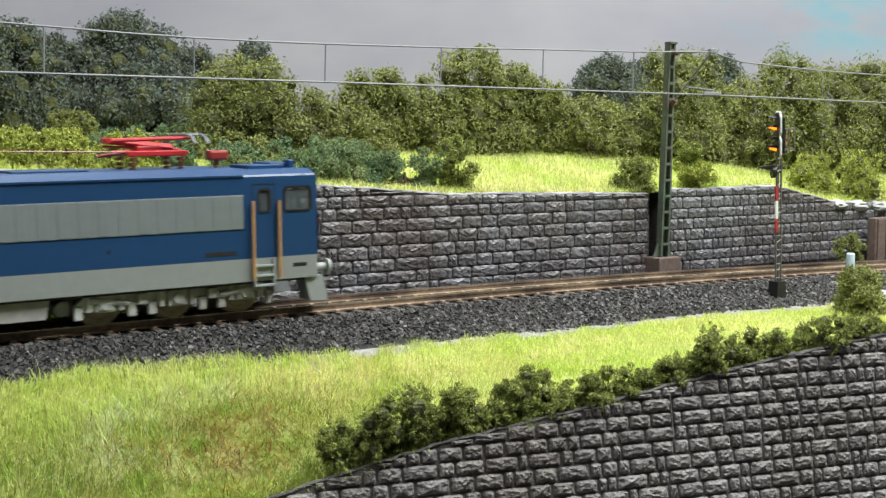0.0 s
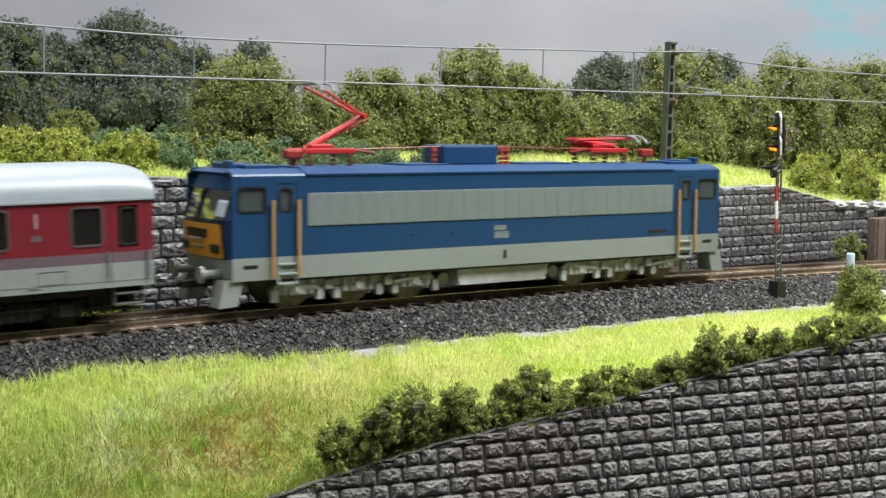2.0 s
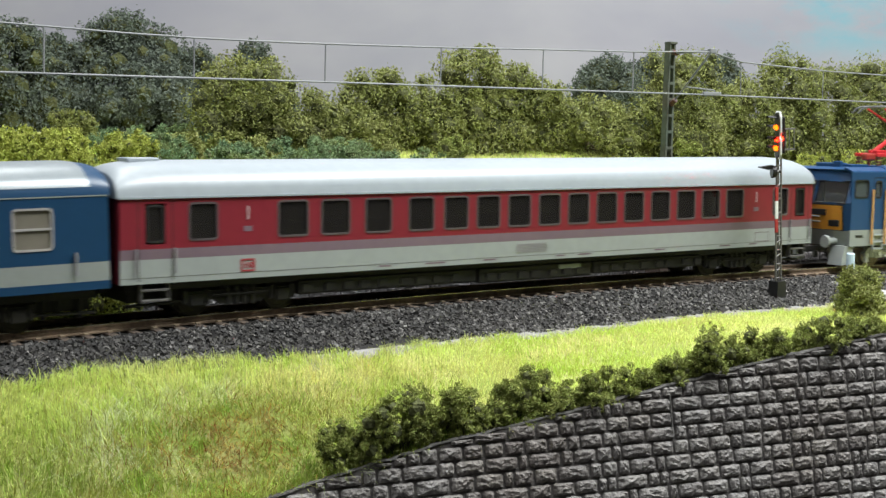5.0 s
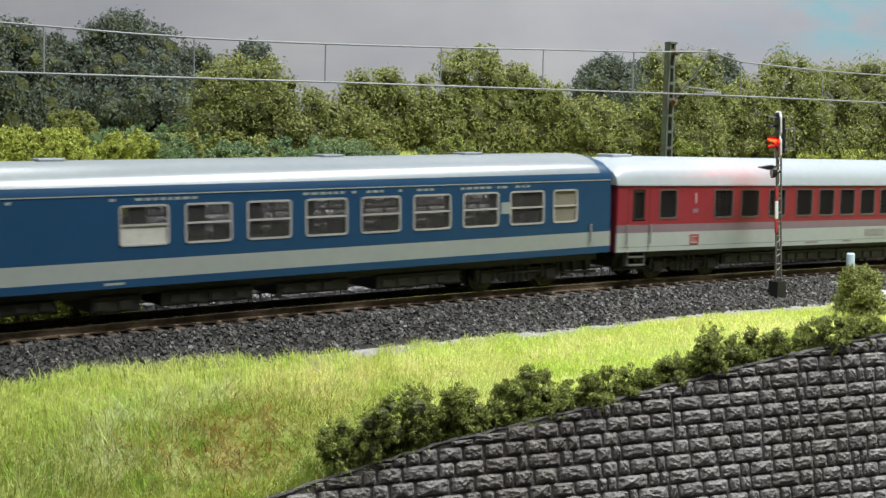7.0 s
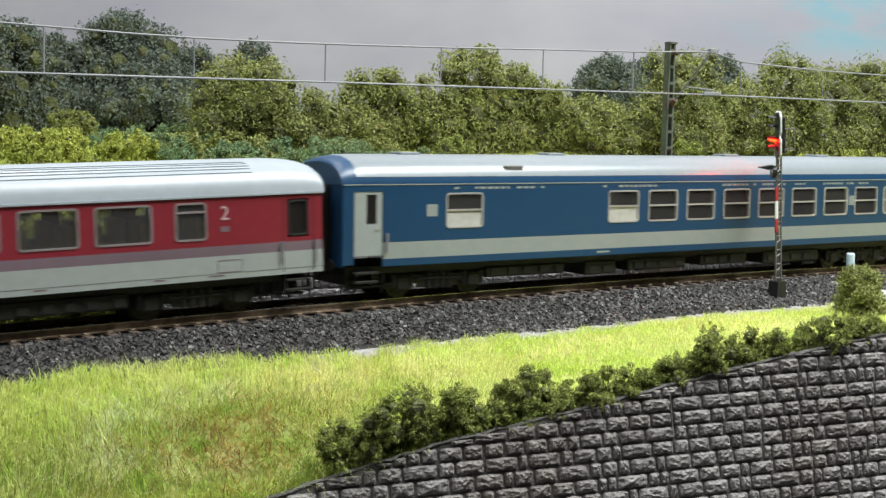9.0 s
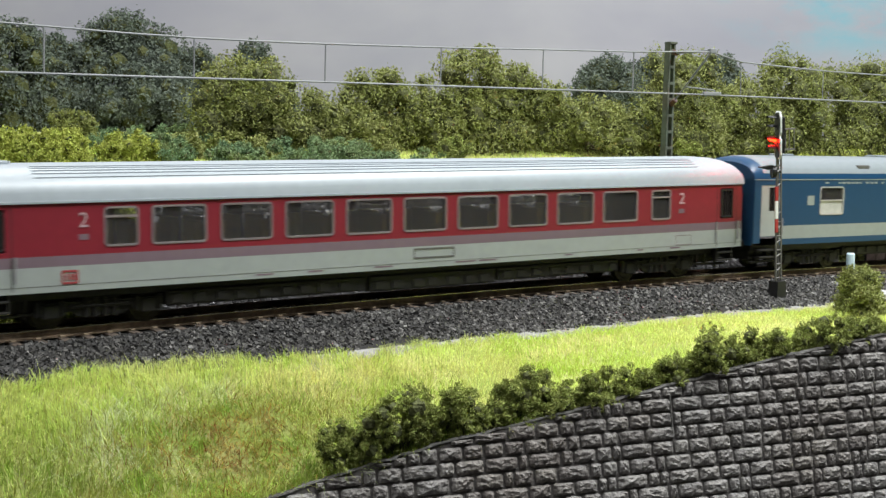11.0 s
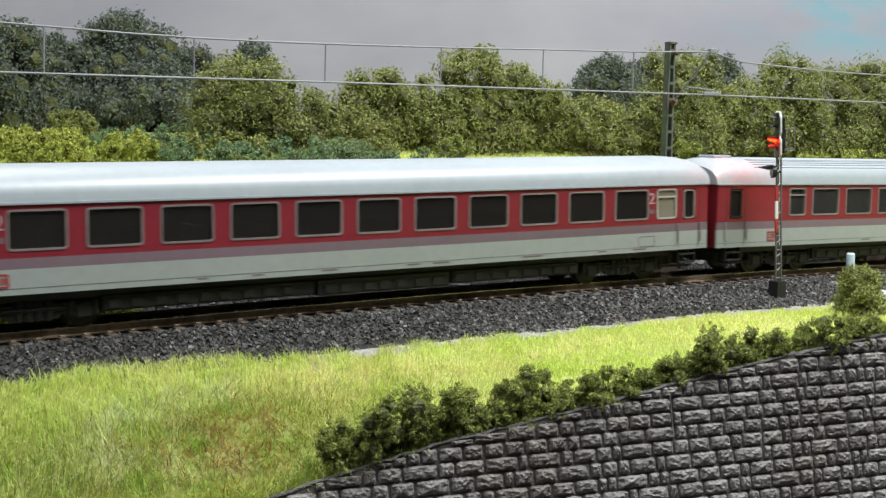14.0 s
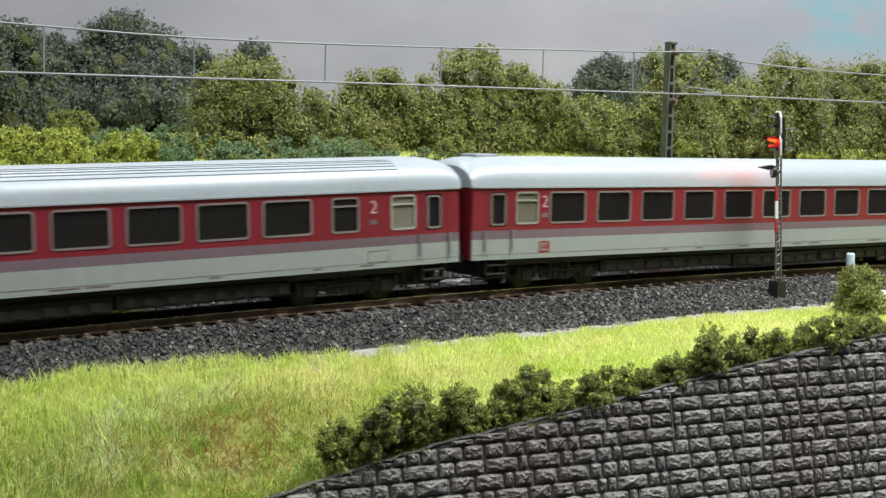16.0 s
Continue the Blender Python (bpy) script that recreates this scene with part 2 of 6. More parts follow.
# pane colours carry painted reflection and inside light
GLASS = tinted_glass("tinted_pane", (0.66, 0.65, 0.62), haze=(0.034, 0.030, 0.028))
GLASS_OPEN = tinted_glass("painted_haze_saloon_pane", (0.97, 0.97, 0.97), haze=(0.22, 0.21, 0.21), cover=0.14)
INSIDE_PALE = material("pale_grey_saloon_interior", (0.62, 0.60, 0.56), 0.7, 0, 0.1, 500, 60, 0.05)
GLASS_CAB = tinted_glass("painted_haze_cab_pane", (0.8, 0.84, 0.84), haze=(0.15, 0.18, 0.19))
ROOM_WALL = material("white_room_wall", (0.74, 0.74, 0.72), 0.9, 0, 0.04, 30, 3, 0.02)
ROOM_FLOOR = material("grey_room_floor", (0.25, 0.24, 0.23), 0.7, 0, 0.1, 40, 4, 0.02)
BOARD = material("painted_board_edge", (0.20, 0.18, 0.15), 0.8, 0, 0.1, 60, 8, 0.05)
YELLOW_GLOW = glowing("amber_lens_lit", (1.0, 0.19, 0.003), 3.4)
RED_GLOW = glowing("red_lens_lit", (1.0, 0.0012, 0.0002), 330.0)


def paint_sky():
    """A cloudy sky printed on the backdrop board: lavender-grey banks with a blue patch."""
    SKY.use_nodes = True
    t = SKY.node_tree
    b = t.nodes["Principled BSDF"]
    b.inputs["Roughness"].default_value = 0.85
    place = t.nodes.new("ShaderNodeTexCoord")
    flat = t.nodes.new("ShaderNodeMapping")
    flat.inputs["Scale"].default_value = (1.0, 1.0, 2.2)
    t.links.new(place.outputs["Object"], flat.inputs["Vector"])
    wide = node(t, "ShaderNodeTexNoise", Scale=2.8, Detail=5.0, Roughness=0.5, Distortion=0.25)
    small = node(t, "ShaderNodeTexNoise", Scale=14.0, Detail=5.0, Roughness=0.6)
    for n in (wide, small):
        t.links.new(flat.outputs[0], n.inputs["Vector"])
    ramp = t.nodes.new("ShaderNodeValToRGB")
    ramp.color_ramp.elements[0].position, ramp.color_ramp.elements[0].color = 0.36, (0.205, 0.207, 0.265, 1)
    ramp.color_ramp.elements[1].position, ramp.color_ramp.elements[1].color = 0.64, (0.325, 0.318, 0.352, 1)
    t.links.new(wide.outputs[0], ramp.inputs[0])
    blue = t.nodes.new("ShaderNodeMix")
    blue.data_type = "RGBA"
    blue.inputs[7].default_value = (0.12, 0.28, 0.36, 1)
    spot = t.nodes.new("ShaderNodeVectorMath")
    spot.operation = "DISTANCE"
    spot.inputs[1].default_value = (0.32, 0.0, 0.36)
    t.links.new(flat.outputs[0], spot.inputs[0])
    near = node(t, "ShaderNodeMapRange", **{"From Min": 0.125, "From Max": 0.06})
    t.links.new(spot.outputs["Value"], near.inputs[0])
    broken = node(t, "ShaderNodeMapRange", **{"From Min": 0.40, "From Max": 0.60})
    t.links.new(small.outputs[0], broken.inputs[0])
    mul = t.nodes.new("ShaderNodeMath")
    mul.operation = "MULTIPLY"
    t.links.new(near.outputs[0], mul.inputs[0])
    t.links.new(broken.outputs[0], mul.inputs[1])
    t.links.new(mul.outputs[0], blue.inputs[0])
    t.links.new(ramp.outputs[0], blue.inputs[6])
    t.links.new(blue.outputs[2], b.inputs["Base Color"])
    # the print also glows faintly, in place of lamplight on the board
    t.links.new(blue.outputs[2], b.inputs["Emission Color"])
    b.inputs["Emission Strength"].default_value = 0.25


paint_sky()

# ---- the lie of the land, in millimetres ----
rng = np.random.default_rng(7)


def rail_z(s):
    """The height of the rail head along the track: a slight hump."""
    s = np.asarray(s, float)
    far = np.maximum(np.abs(s) - 260, 0)
    q = np.sign(s) * (np.minimum(np.abs(s), 260) + 60 * np.tanh(far / 60))
    return -0.0034 * q - 0.475e-4 * q * q


def front_y(x):
    """The line of the front retaining wall."""
    return -96.5 - 0.225 * (np.clip(x, -230, 420) + 66)


def front_top(x):
    return np.interp(x, [-400, -116, -99, -81, -63, -31, -1, 41, 75, 150, 1500], [-39, -34.9, -30.5, -27, -23.5, -19.3, -14.4, -8.2, -4.3, -4, -4])


BACK_Y = 44.0


def back_top(x):
    return np.interp(x, [-1000, -140, -26, 34, 92, 139, 152, 222, 240, 266, 305, 1500], [43, 43, 36, 31, 30, 28.5, 30, 30, 26.5, 21, 19.3, 19])


def wall_lip(x):
    """The top edge of the leaning front wall."""
    return front_y(x) + 0.2126 * front_top(x)


def ground_z(x, y):
    """The ground in front of the back wall: the trackbed shelf and the bank down to the front wall."""
    f = front_y(x)
    k = np.clip((y - f) / (-44.0 - f), 0, 1)
    bank = (front_top(x) - 1.0) * (1 - k) + (-10.5) * k
    swell = 3.0 * np.exp(-((x + 135) / 45.0) ** 2 - ((y + 68) / 22.0) ** 2)
    return bank + swell + 0.7 * np.sin(x * 0.11 + 1) * np.sin(y * 0.17) * k * (1 - k) * 4 + rail_z(x) * k


def hill_z(x, y):
    """The meadow behind the back wall, rising to the backdrop."""
    k = np.clip((y - BACK_Y) / 95.0, 0, 1)
    top = back_top(x) - 1.2
    return top * (1 - k) + np.maximum(46.0, top + 4) * k + np.clip((y - 139) / 350.0, 0, 1) * 8 + 1.2 * np.sin(x * 0.05) * np.sin(y * 0.06)


def sheet(name, xs, ys_of, zs, mat, label, category):
    nx, ny = len(xs), ys_of(xs[0]).size
    gx = np.repeat(np.asarray(xs, float)[:, None], ny, 1)
    gy = np.stack([ys_of(x) for x in xs])
    v = np.stack([gx, gy, zs(gx, gy)], -1)
    i = np.arange((nx - 1) * ny).reshape(nx - 1, ny)[:, :-1]
    f = np.stack([i, i + ny, i + ny + 1, i + 1], -1).reshape(-1, 4)
    data = soup(name, v, f, mat)
    data.shade_smooth()
    return tagged(new(name, data), label, category, kind="structure")


xs_fine = np.concatenate([np.linspace(-2000, -270, 30), np.linspace(-260, 400, 221), np.linspace(420, 1600, 24)])
sheet("ground", xs_fine, lambda x: np.linspace(wall_lip(x) + 1.0, BACK_Y + 14, 64), ground_z, EARTH, "bank of brown-green ground cover with pale bare patches", "ground")
sheet("hillside", xs_fine, lambda x: np.concatenate([np.linspace(BACK_Y + 3, 150, 30), np.linspace(165, 900, 20)]), hill_z, EARTH, "green meadow ground rising behind the stone wall", "ground")


def verge():
    """Bare pale strip between the ballast toe and the grass."""
    xs = np.linspace(-80, 190, 110)
    n = 9
    v, f = [], []
    for i, x in enumerate(xs):
        w = 5.0 + 2.0 * math.sin(x * 0.06) + 1.2 * math.sin(x * 0.21)
        for j in range(n):
            y = -36.0 - (w + 5) * j / (n - 1) * 1.25
            v.append((x, y, float(ground_z(x, y)) + 0.15 + 0.8 * noise.noise(Vector((x * 0.16, y * 0.3, 0))) + (0.35 if 0 < j < n - 1 else -0.9)))
    for i in range(len(xs) - 1):
        for j in range(n - 1):
            a = i * n + j
            f.append((a, a + 1, a + n + 1, a + n))
    tagged(new("verge", soup("verge", v, f, PLASTER)), "pale grey bare plaster strip beside the ballast", "verge", kind="structure")


verge()


def backdrop():
    bm = shape()
    turn = Matrix.Rotation(-TRACK_TURN, 4, "Z")
    box(bm, -1000, 500, 0, 12, 30, 800)
    ob = thing("backdrop", "painted backdrop board with grey clouds and a blue gap", "backdrop", bm, SKY, kind="structure")
    d = 1020.0
    ob.matrix_world = Matrix.Translation((EYE.x + math.sin(TRACK_TURN) * d * MM, EYE.y + math.cos(TRACK_TURN) * d * MM, 0)) @ turn


backdrop()


def room():
    for name, label, mat, dims in (
        ("floor", "grey floor of the railway room", ROOM_FLOOR, (-2600, 2600, -2600, 2600, -1160, -1110)),
        ("ceiling", "white ceiling of the railway room", ROOM_WALL, (-2600, 2600, -2600, 2600, 1400, 1450)),
        ("wall_south", "plain white room wall", ROOM_WALL, (-2600, 2600, -2650, -2603, -1110, 1400)),
        ("wall_north", "plain white room wall", ROOM_WALL, (-2600, 2600, 2603, 2650, -1110, 1400)),
        ("wall_west", "plain white room wall", ROOM_WALL, (-2650, -2603, -2600, 2600, -1110, 1400)),
        ("wall_east", "plain white room wall", ROOM_WALL, (2603, 2650, -2600, 2600, -1110, 1400)),
        ("baseboard", "wooden base board that carries the layout", BOARD, (-2000, 1600, -95, 900, -190, -150)),
    ):
        thing(name, label, name.split("_")[0], box(shape(), *dims), mat, kind="structure")


room()


# ---- track: rails, sleepers, ballast ----
def track():
    xs = np.concatenate([np.linspace(-2000, -300, 18), np.linspace(-280, 380, 67), np.linspace(400, 1600, 14)])
    side = [(-1.1, -2.5), (1.1, -2.5), (1.1, -2.1), (0.35, -1.8), (0.35, -0.9), (0.5, -0.75), (0.5, -0.12), (-0.5, -0.12), (-0.5, -0.75), (-0.35, -0.9), (-0.35, -1.8), (-1.1, -2.1)]
    head = [(-0.44, -0.12), (0.44, -0.12), (0.44, 0.0), (-0.44, 0.0)]

    def sweep(profile, y):
        n = len(profile)
        v = [(x, y + a, float(rail_z(x)) + b) for x in xs for a, b in profile]
        f = [(i * n + j, i * n + (j + 1) % n, (i + 1) * n + (j + 1) % n, (i + 1) * n + j) for i in range(len(xs) - 1) for j in range(n)]
        return v, f
    way = thing("railway_track", "rusty model railway track with bright rail heads on dark ballast", "railway track", kind="structure")
    for y in (-8.75, 8.75):
        rail = new("rail", soup("rail", *sweep(side, y), RAIL_SIDE))
        rail.parent = way
        top = new("rail_head", soup("rail_head", *sweep(head, y), RAIL_TOP))
        top.parent = rail
    bm = shape()
    box(bm, -1.35, 1.35, -15.5, 15.5, -4.6, -2.55, 0.15)
    tie = mesh_of("sleeper", bm, SLEEPER)
    bm = shape()
    box(bm, -0.75, 0.75, -0.5, 0.5, 0, 0.55, 0.12)
    clip = mesh_of("rail_clip", bm, CLIP)
    for x in np.arange(-290, 390, 6.9):
        ob = new("sleeper", tie)
        ob.parent, ob.location = way, Vector((x, 0, float(rail_z(x)))) * MM
        if x > -230:
            for y in (-10.4, 7.1):
                c = new("rail_clip", clip)
                c.parent, c.location = ob, Vector((0, y, -2.5)) * MM
    return way


track()


def ballast():
    """The bed and the loose stones on it."""
    xs = np.concatenate([np.linspace(-2000, -300, 18), np.linspace(-280, 400, 69), np.linspace(420, 1600, 12)])
    prof = [(-46, -14), (-40, -10.2), (-19, -3.2), (19, -3.2), (33, -7), (43.5, -8)]
    n = len(prof)
    v = [(x, y, z + float(rail_z(x))) for x in xs for y, z in prof]
    f = [(i * n + j, i * n + j + 1, (i + 1) * n + j + 1, (i + 1) * n + j) for i in range(len(xs) - 1) for j in range(n - 1)]
    bed = tagged(new("ballast_bed", soup("ballast_bed", v, f, GRAVEL_GAP_SHADE)), "basalt ballast bed under the track, blackened as shade between stones", "ballast", kind="structure")
    k = 38000
    x = rng.uniform(-235, 360, k)
    y = np.where(rng.random(k) < 0.78, -16 - 27 * rng.random(k) ** 0.9, rng.uniform(-16, 40, k))
    keep = ~((np.abs(np.abs(y) - 8.75) < 1.6))
    x, y = x[keep], y[keep]
    edge = -38.5 - 3.5 * np.sin(x * 0.05 + 0.5) - 2 * np.sin(x * 0.17)
    keep = y > edge - rng.exponential(1.2, len(y))
    x, y = x[keep], y[keep]
    z = np.interp(y, [p[0] for p in prof], [p[1] for p in prof]) + rail_z(x)
    z = np.maximum(z, ground_z(x, y)) + rng.uniform(-0.35, 0.45, len(x))
    k = len(x)
    size = rng.uniform(0.5, 1.12, k) * np.where(np.abs(y) < 15, 0.75, 1.0)
    cube = np.array([(-1, -1, -1), (1, -1, -1), (1, 1, -1), (-1, 1, -1), (-1, -1, 1), (1, -1, 1), (1, 1, 1), (-1, 1, 1)], float) * 0.62
    quad = np.array([(0, 3, 2, 1), (4, 5, 6, 7), (0, 1, 5, 4), (1, 2, 6, 5), (2, 3, 7, 6), (3, 0, 4, 7)])
    pts = cube[None] * rng.uniform(0.55, 1.15, (k, 8, 3))
    q = rng.normal(size=(k, 4))
    q /= np.linalg.norm(q, axis=1)[:, None]
    w, a, b, c = q.T
    rot = np.stack([np.stack([1 - 2 * (b * b + c * c), 2 * (a * b - c * w), 2 * (a * c + b * w)], -1), np.stack([2 * (a * b + c * w), 1 - 2 * (a * a + c * c), 2 * (b * c - a * w)], -1), np.stack([2 * (a * c - b * w), 2 * (b * c + a * w), 1 - 2 * (a * a + b * b)], -1)], 1)
    pts = np.einsum("kij,knj->kni", rot, pts) * size[:, None, None] + np.stack([x, y, z], -1)[:, None]
    # pale share grows to the right and front: lamp highlights put into colour
    light = rng.random(k) < 0.10 + 0.12 * np.clip((x + 90) / 140, 0, 1) + 0.22 * np.clip((-30 - y) / 14, 0, 1)
    for sel, name, label, mat in ((~light, "ballast_stones", "loose dark grey crushed basalt ballast stones", GRAVEL), (light, "pale_ballast_stones", "scattered ballast stones coloured pale as painted highlights", GRAVEL_HIGHLIGHT)):
        f = (quad[None] + 8 * np.arange(int(sel.sum()))[:, None, None]).reshape(-1, 4)
        tagged(new(name, soup(name, pts[sel], f, mat)), label, "ballast", kind="stuff")
    return bed


ballast()


# ---- stone walls ----
def stone_mesh(seed, mat, proud, pillow, ledge):
    """A rough-faced block, one unit wide and high, its face at -y, its back in the wall; pillow: how far its face is rounded."""
    r = random.Random(seed)
    nx, nz = 8, 7
    bm = shape()
    g = {}
    for i in range(nx):
        for j in range(nz):
            x, z = i / (nx - 1), j / (nz - 1)
            a, b = abs(2 * x - 1), abs(2 * z - 1)
            y = -proud * (1 - pillow * max(a ** 5, b ** 4)) * r.uniform(0.72, 1.1)
            if i in (0, nx - 1) or j in (0, nz - 1):
                x += r.uniform(-0.014, 0.014)
                z += r.uniform(-0.035, 0.035)
                corner = i in (0, nx - 1) and j in (0, nz - 1)
                if corner:
                    x, z = 0.5 + (x - 0.5) * 0.95, 0.5 + (z - 0.5) * 0.9
            else:
                x += r.uniform(-0.04, 0.04)
                z += r.uniform(-0.05, 0.05)
                # broken ledges that run across the upper face
                y -= proud * ledge * math.exp(-((z - 0.68 - 0.14 * math.sin(x * 11 + seed * 2.1)) / 0.14) ** 2)
            g[i, j] = bm.verts.new((x, y, z))
    for i in range(nx - 1):
        for j in range(nz - 1):
            a, b, c, d = g[i, j], g[i + 1, j], g[i + 1, j + 1], g[i, j + 1]
            if r.random() < 0.5:
                bm.faces.new((a, b, c)), bm.faces.new((a, c, d))
            else:
                bm.faces.new((a, b, d)), bm.faces.new((b, c, d))
    ring = [(i, 0) for i in range(nx)] + [(nx - 1, j) for j in range(1, nz)] + [(i, nz - 1) for i in range(nx - 2, -1, -1)] + [(0, j) for j in range(nz - 2, 0, -1)]
    back = {k: bm.verts.new((g[k].co.x, 0.6, g[k].co.z)) for k in ring}
    for p, q in zip(ring, ring[1:] + ring[:1]):
        bm.faces.new((g[q], g[p], back[p], back[q]))
    data = bpy.data.meshes.new("stone")
    bm.to_mesh(data)
    bm.free()
    data.shade_smooth()
    data.set_sharp_from_angle(angle=radians(27))
    data.materials.append(mat)
    return data


def lay_stones(wall, meshes, u0, u1, z0, top, course, wide, seed, limit=300):
    """Courses of stones along the wall's own x axis, face at its -y side; top(u) cuts the upper courses."""
    r = random.Random(seed)
    z, count = z0, 0
    while z < 60:
        h = course * r.uniform(0.92, 1.08)
        u = u0 + r.uniform(-wide, 0)
        while u < u1:
            w = wide * r.choice((0.42, 0.55, 0.7, 0.85, 1.0, 1.0, 1.2, 1.4))
            limit_z = min(top(u + w * 0.15), top(u + w * 0.85)) - 0.15
            a, b = max(u, u0), min(u + w, u1)
            hh = min(h, limit_z - z)
            if hh > 1.1 and b - a > 2.0:
                gap, joint = 0.32, 0.44
                ob = new("stone", r.choice(meshes))
                ob.parent = wall
                ob.matrix_basis = Matrix.Translation(Vector((a + joint, 0, z + gap)) * MM) @ Matrix.Diagonal((*(Vector((b - a - 2 * joint, 1.0, hh - 2 * gap)) * MM), 1))
                count += 1
            u += w
        z += h
    return count


def wall_body(name, label, xs, top, bottom, thick, mat, coping=None):
    """A wall whose face lies in its own plane y = 0; xs along it."""
    v, f = [], []
    for x in xs:
        t = float(top(x))
        v += [(x, 0, bottom), (x, 0, t), (x, thick, t), (x, thick, bottom)]
    for i in range(len(xs) - 1):
        for j in range(4):
            f.append((i * 4 + j, i * 4 + (j + 1) % 4, (i + 1) * 4 + (j + 1) % 4, (i + 1) * 4 + j))
    e = 4 * (len(xs) - 1)
    f += [(3, 2, 1, 0), (e, e + 1, e + 2, e + 3)]
    ob = tagged(new(name, soup(name, v, f, mat)), label, "stone wall", kind="structure")
    if coping:
        r = random.Random(len(xs))
        v, f = [], []
        for x in xs:
            t = float(top(x)) + r.uniform(-0.25, 0.3)
            d = r.uniform(0.1, 0.7)
            v += [(x, -d, t - 0.4), (x, -d * 0.6, t + 0.1), (x, thick + 1, t + 0.3), (x, thick + 1, t - 0.5)]
        for i in range(len(xs) - 1):
            for j in range(4):
                f.append((i * 4 + j, i * 4 + (j + 1) % 4, (i + 1) * 4 + (j + 1) % 4, (i + 1) * 4 + j))
        f += [(3, 2, 1, 0), (e, e + 1, e + 2, e + 3)]
        c = new("coping", soup("coping", v, f, coping))
        c.parent = ob
        tagged(c, "rough grey coping strip on the wall")
    return ob


def retaining_walls():
    back_set = [stone_mesh(s, STONE_BACK, 0.85, 0.35, 0.42) for s in range(10)]
    front_set = [stone_mesh(s + 50, STONE_FRONT, 1.2, 0.55, 0.18) for s in range(10)]
    left = wall_body("wall_back", "weathered grey stone retaining wall behind the track", np.concatenate([np.linspace(-900, -240, 12), np.linspace(-230, 139, 124)]), back_top, -12, 5, MORTAR, COPING_BACK)
    left.location = Vector((0, BACK_Y, 0)) * MM
    lay_stones(left, back_set, -172, 139, -7.0, lambda x: float(back_top(x)), 4.85, 11.0, 3)
    right = wall_body("wall_back_right", "weathered grey stone retaining wall beyond the mast niche", np.concatenate([np.linspace(152, 330, 60), np.linspace(345, 1000, 10)]), back_top, -12, 5, MORTAR, COPING_BACK)
    right.location = Vector((0, BACK_Y, 0)) * MM
    lay_stones(right, back_set, 152, 318, -7.0, lambda x: float(back_top(x)), 4.85, 8.5, 4)
    niche = wall_body("wall_niche", "dark recess in the stone wall behind the mast", np.linspace(132, 160, 8), lambda x: 28.0, -12, 3, STONE_BACK, COPING)
    niche.location = Vector((0, BACK_Y + 11, 0)) * MM
    for x in (139, 152):
        bm = shape()
        box(bm, x - 1.5, x + 1.5, BACK_Y + 4.9, BACK_Y + 11.2, -12, 28)
        thing("wall_niche_side", "side of the dark recess in the stone wall", "stone wall", bm, MORTAR, kind="structure")
    turn = math.atan(-0.225)
    front = wall_body("wall_front", "embossed grey stone retaining wall below the grass bank", np.linspace(-160, 370, 178), lambda u: front_top(-66 + u * math.cos(turn)), -150, 2.5, MORTAR_FRONT, COPING)
    front.matrix_world = Matrix.Translation(Vector((-66, -96.5, 0)) * MM) @ Matrix.Rotation(turn, 4, "Z") @ Matrix.Rotation(radians(-12), 4, "X")
    lay_stones(front, front_set, -58, 152, -66.0, lambda u: float(front_top(-66 + u * math.cos(turn))), 4.1, 6.9, 9)
    bm = shape()
    box(bm, 66.1, 66.45, -1.05, 0.2, -28, -14.6)
    part("panel_joint", bm, COPING, front, "pale joint line between two wall panels")


# ---- plants ----
def leaf_cloud(lumps, count, leaf, flat=0.75, shell=0.55):
    """Folded leaflets on lumps (x, y, z, radius): corners and faces."""
    lumps = np.asarray(lumps, float)
    weight = lumps[:, 3] ** 2
    pick = rng.choice(len(lumps), count, p=weight / weight.sum())
    d = rng.normal(size=(count, 3))
    d /= np.linalg.norm(d, axis=1)[:, None]
    rad = lumps[pick, 3] * (shell + (1.08 - shell) * rng.random(count) ** 0.6)
    c = lumps[pick, :3] + d * rad[:, None] * np.array((1, 1, flat))
    a = rng.normal(size=(count, 3)) + d * 0.4
    a /= np.linalg.norm(a, axis=1)[:, None]
    b = np.cross(a, rng.normal(size=(count, 3)))
    b /= np.linalg.norm(b, axis=1)[:, None]
    n = np.cross(a, b)
    s = leaf * rng.uniform(0.55, 1.35, count)[:, None]
    v = np.stack([c - a * s, c + b * s * 0.55 + n * s * 0.25, c + a * s, c - b * s * 0.55 + n * s * 0.25], 1)
    base = 4 * np.arange(count)[:, None]
    f = np.concatenate([base + np.array((0, 1, 2)), base + np.array((0, 2, 3))], 0)
    return v, f


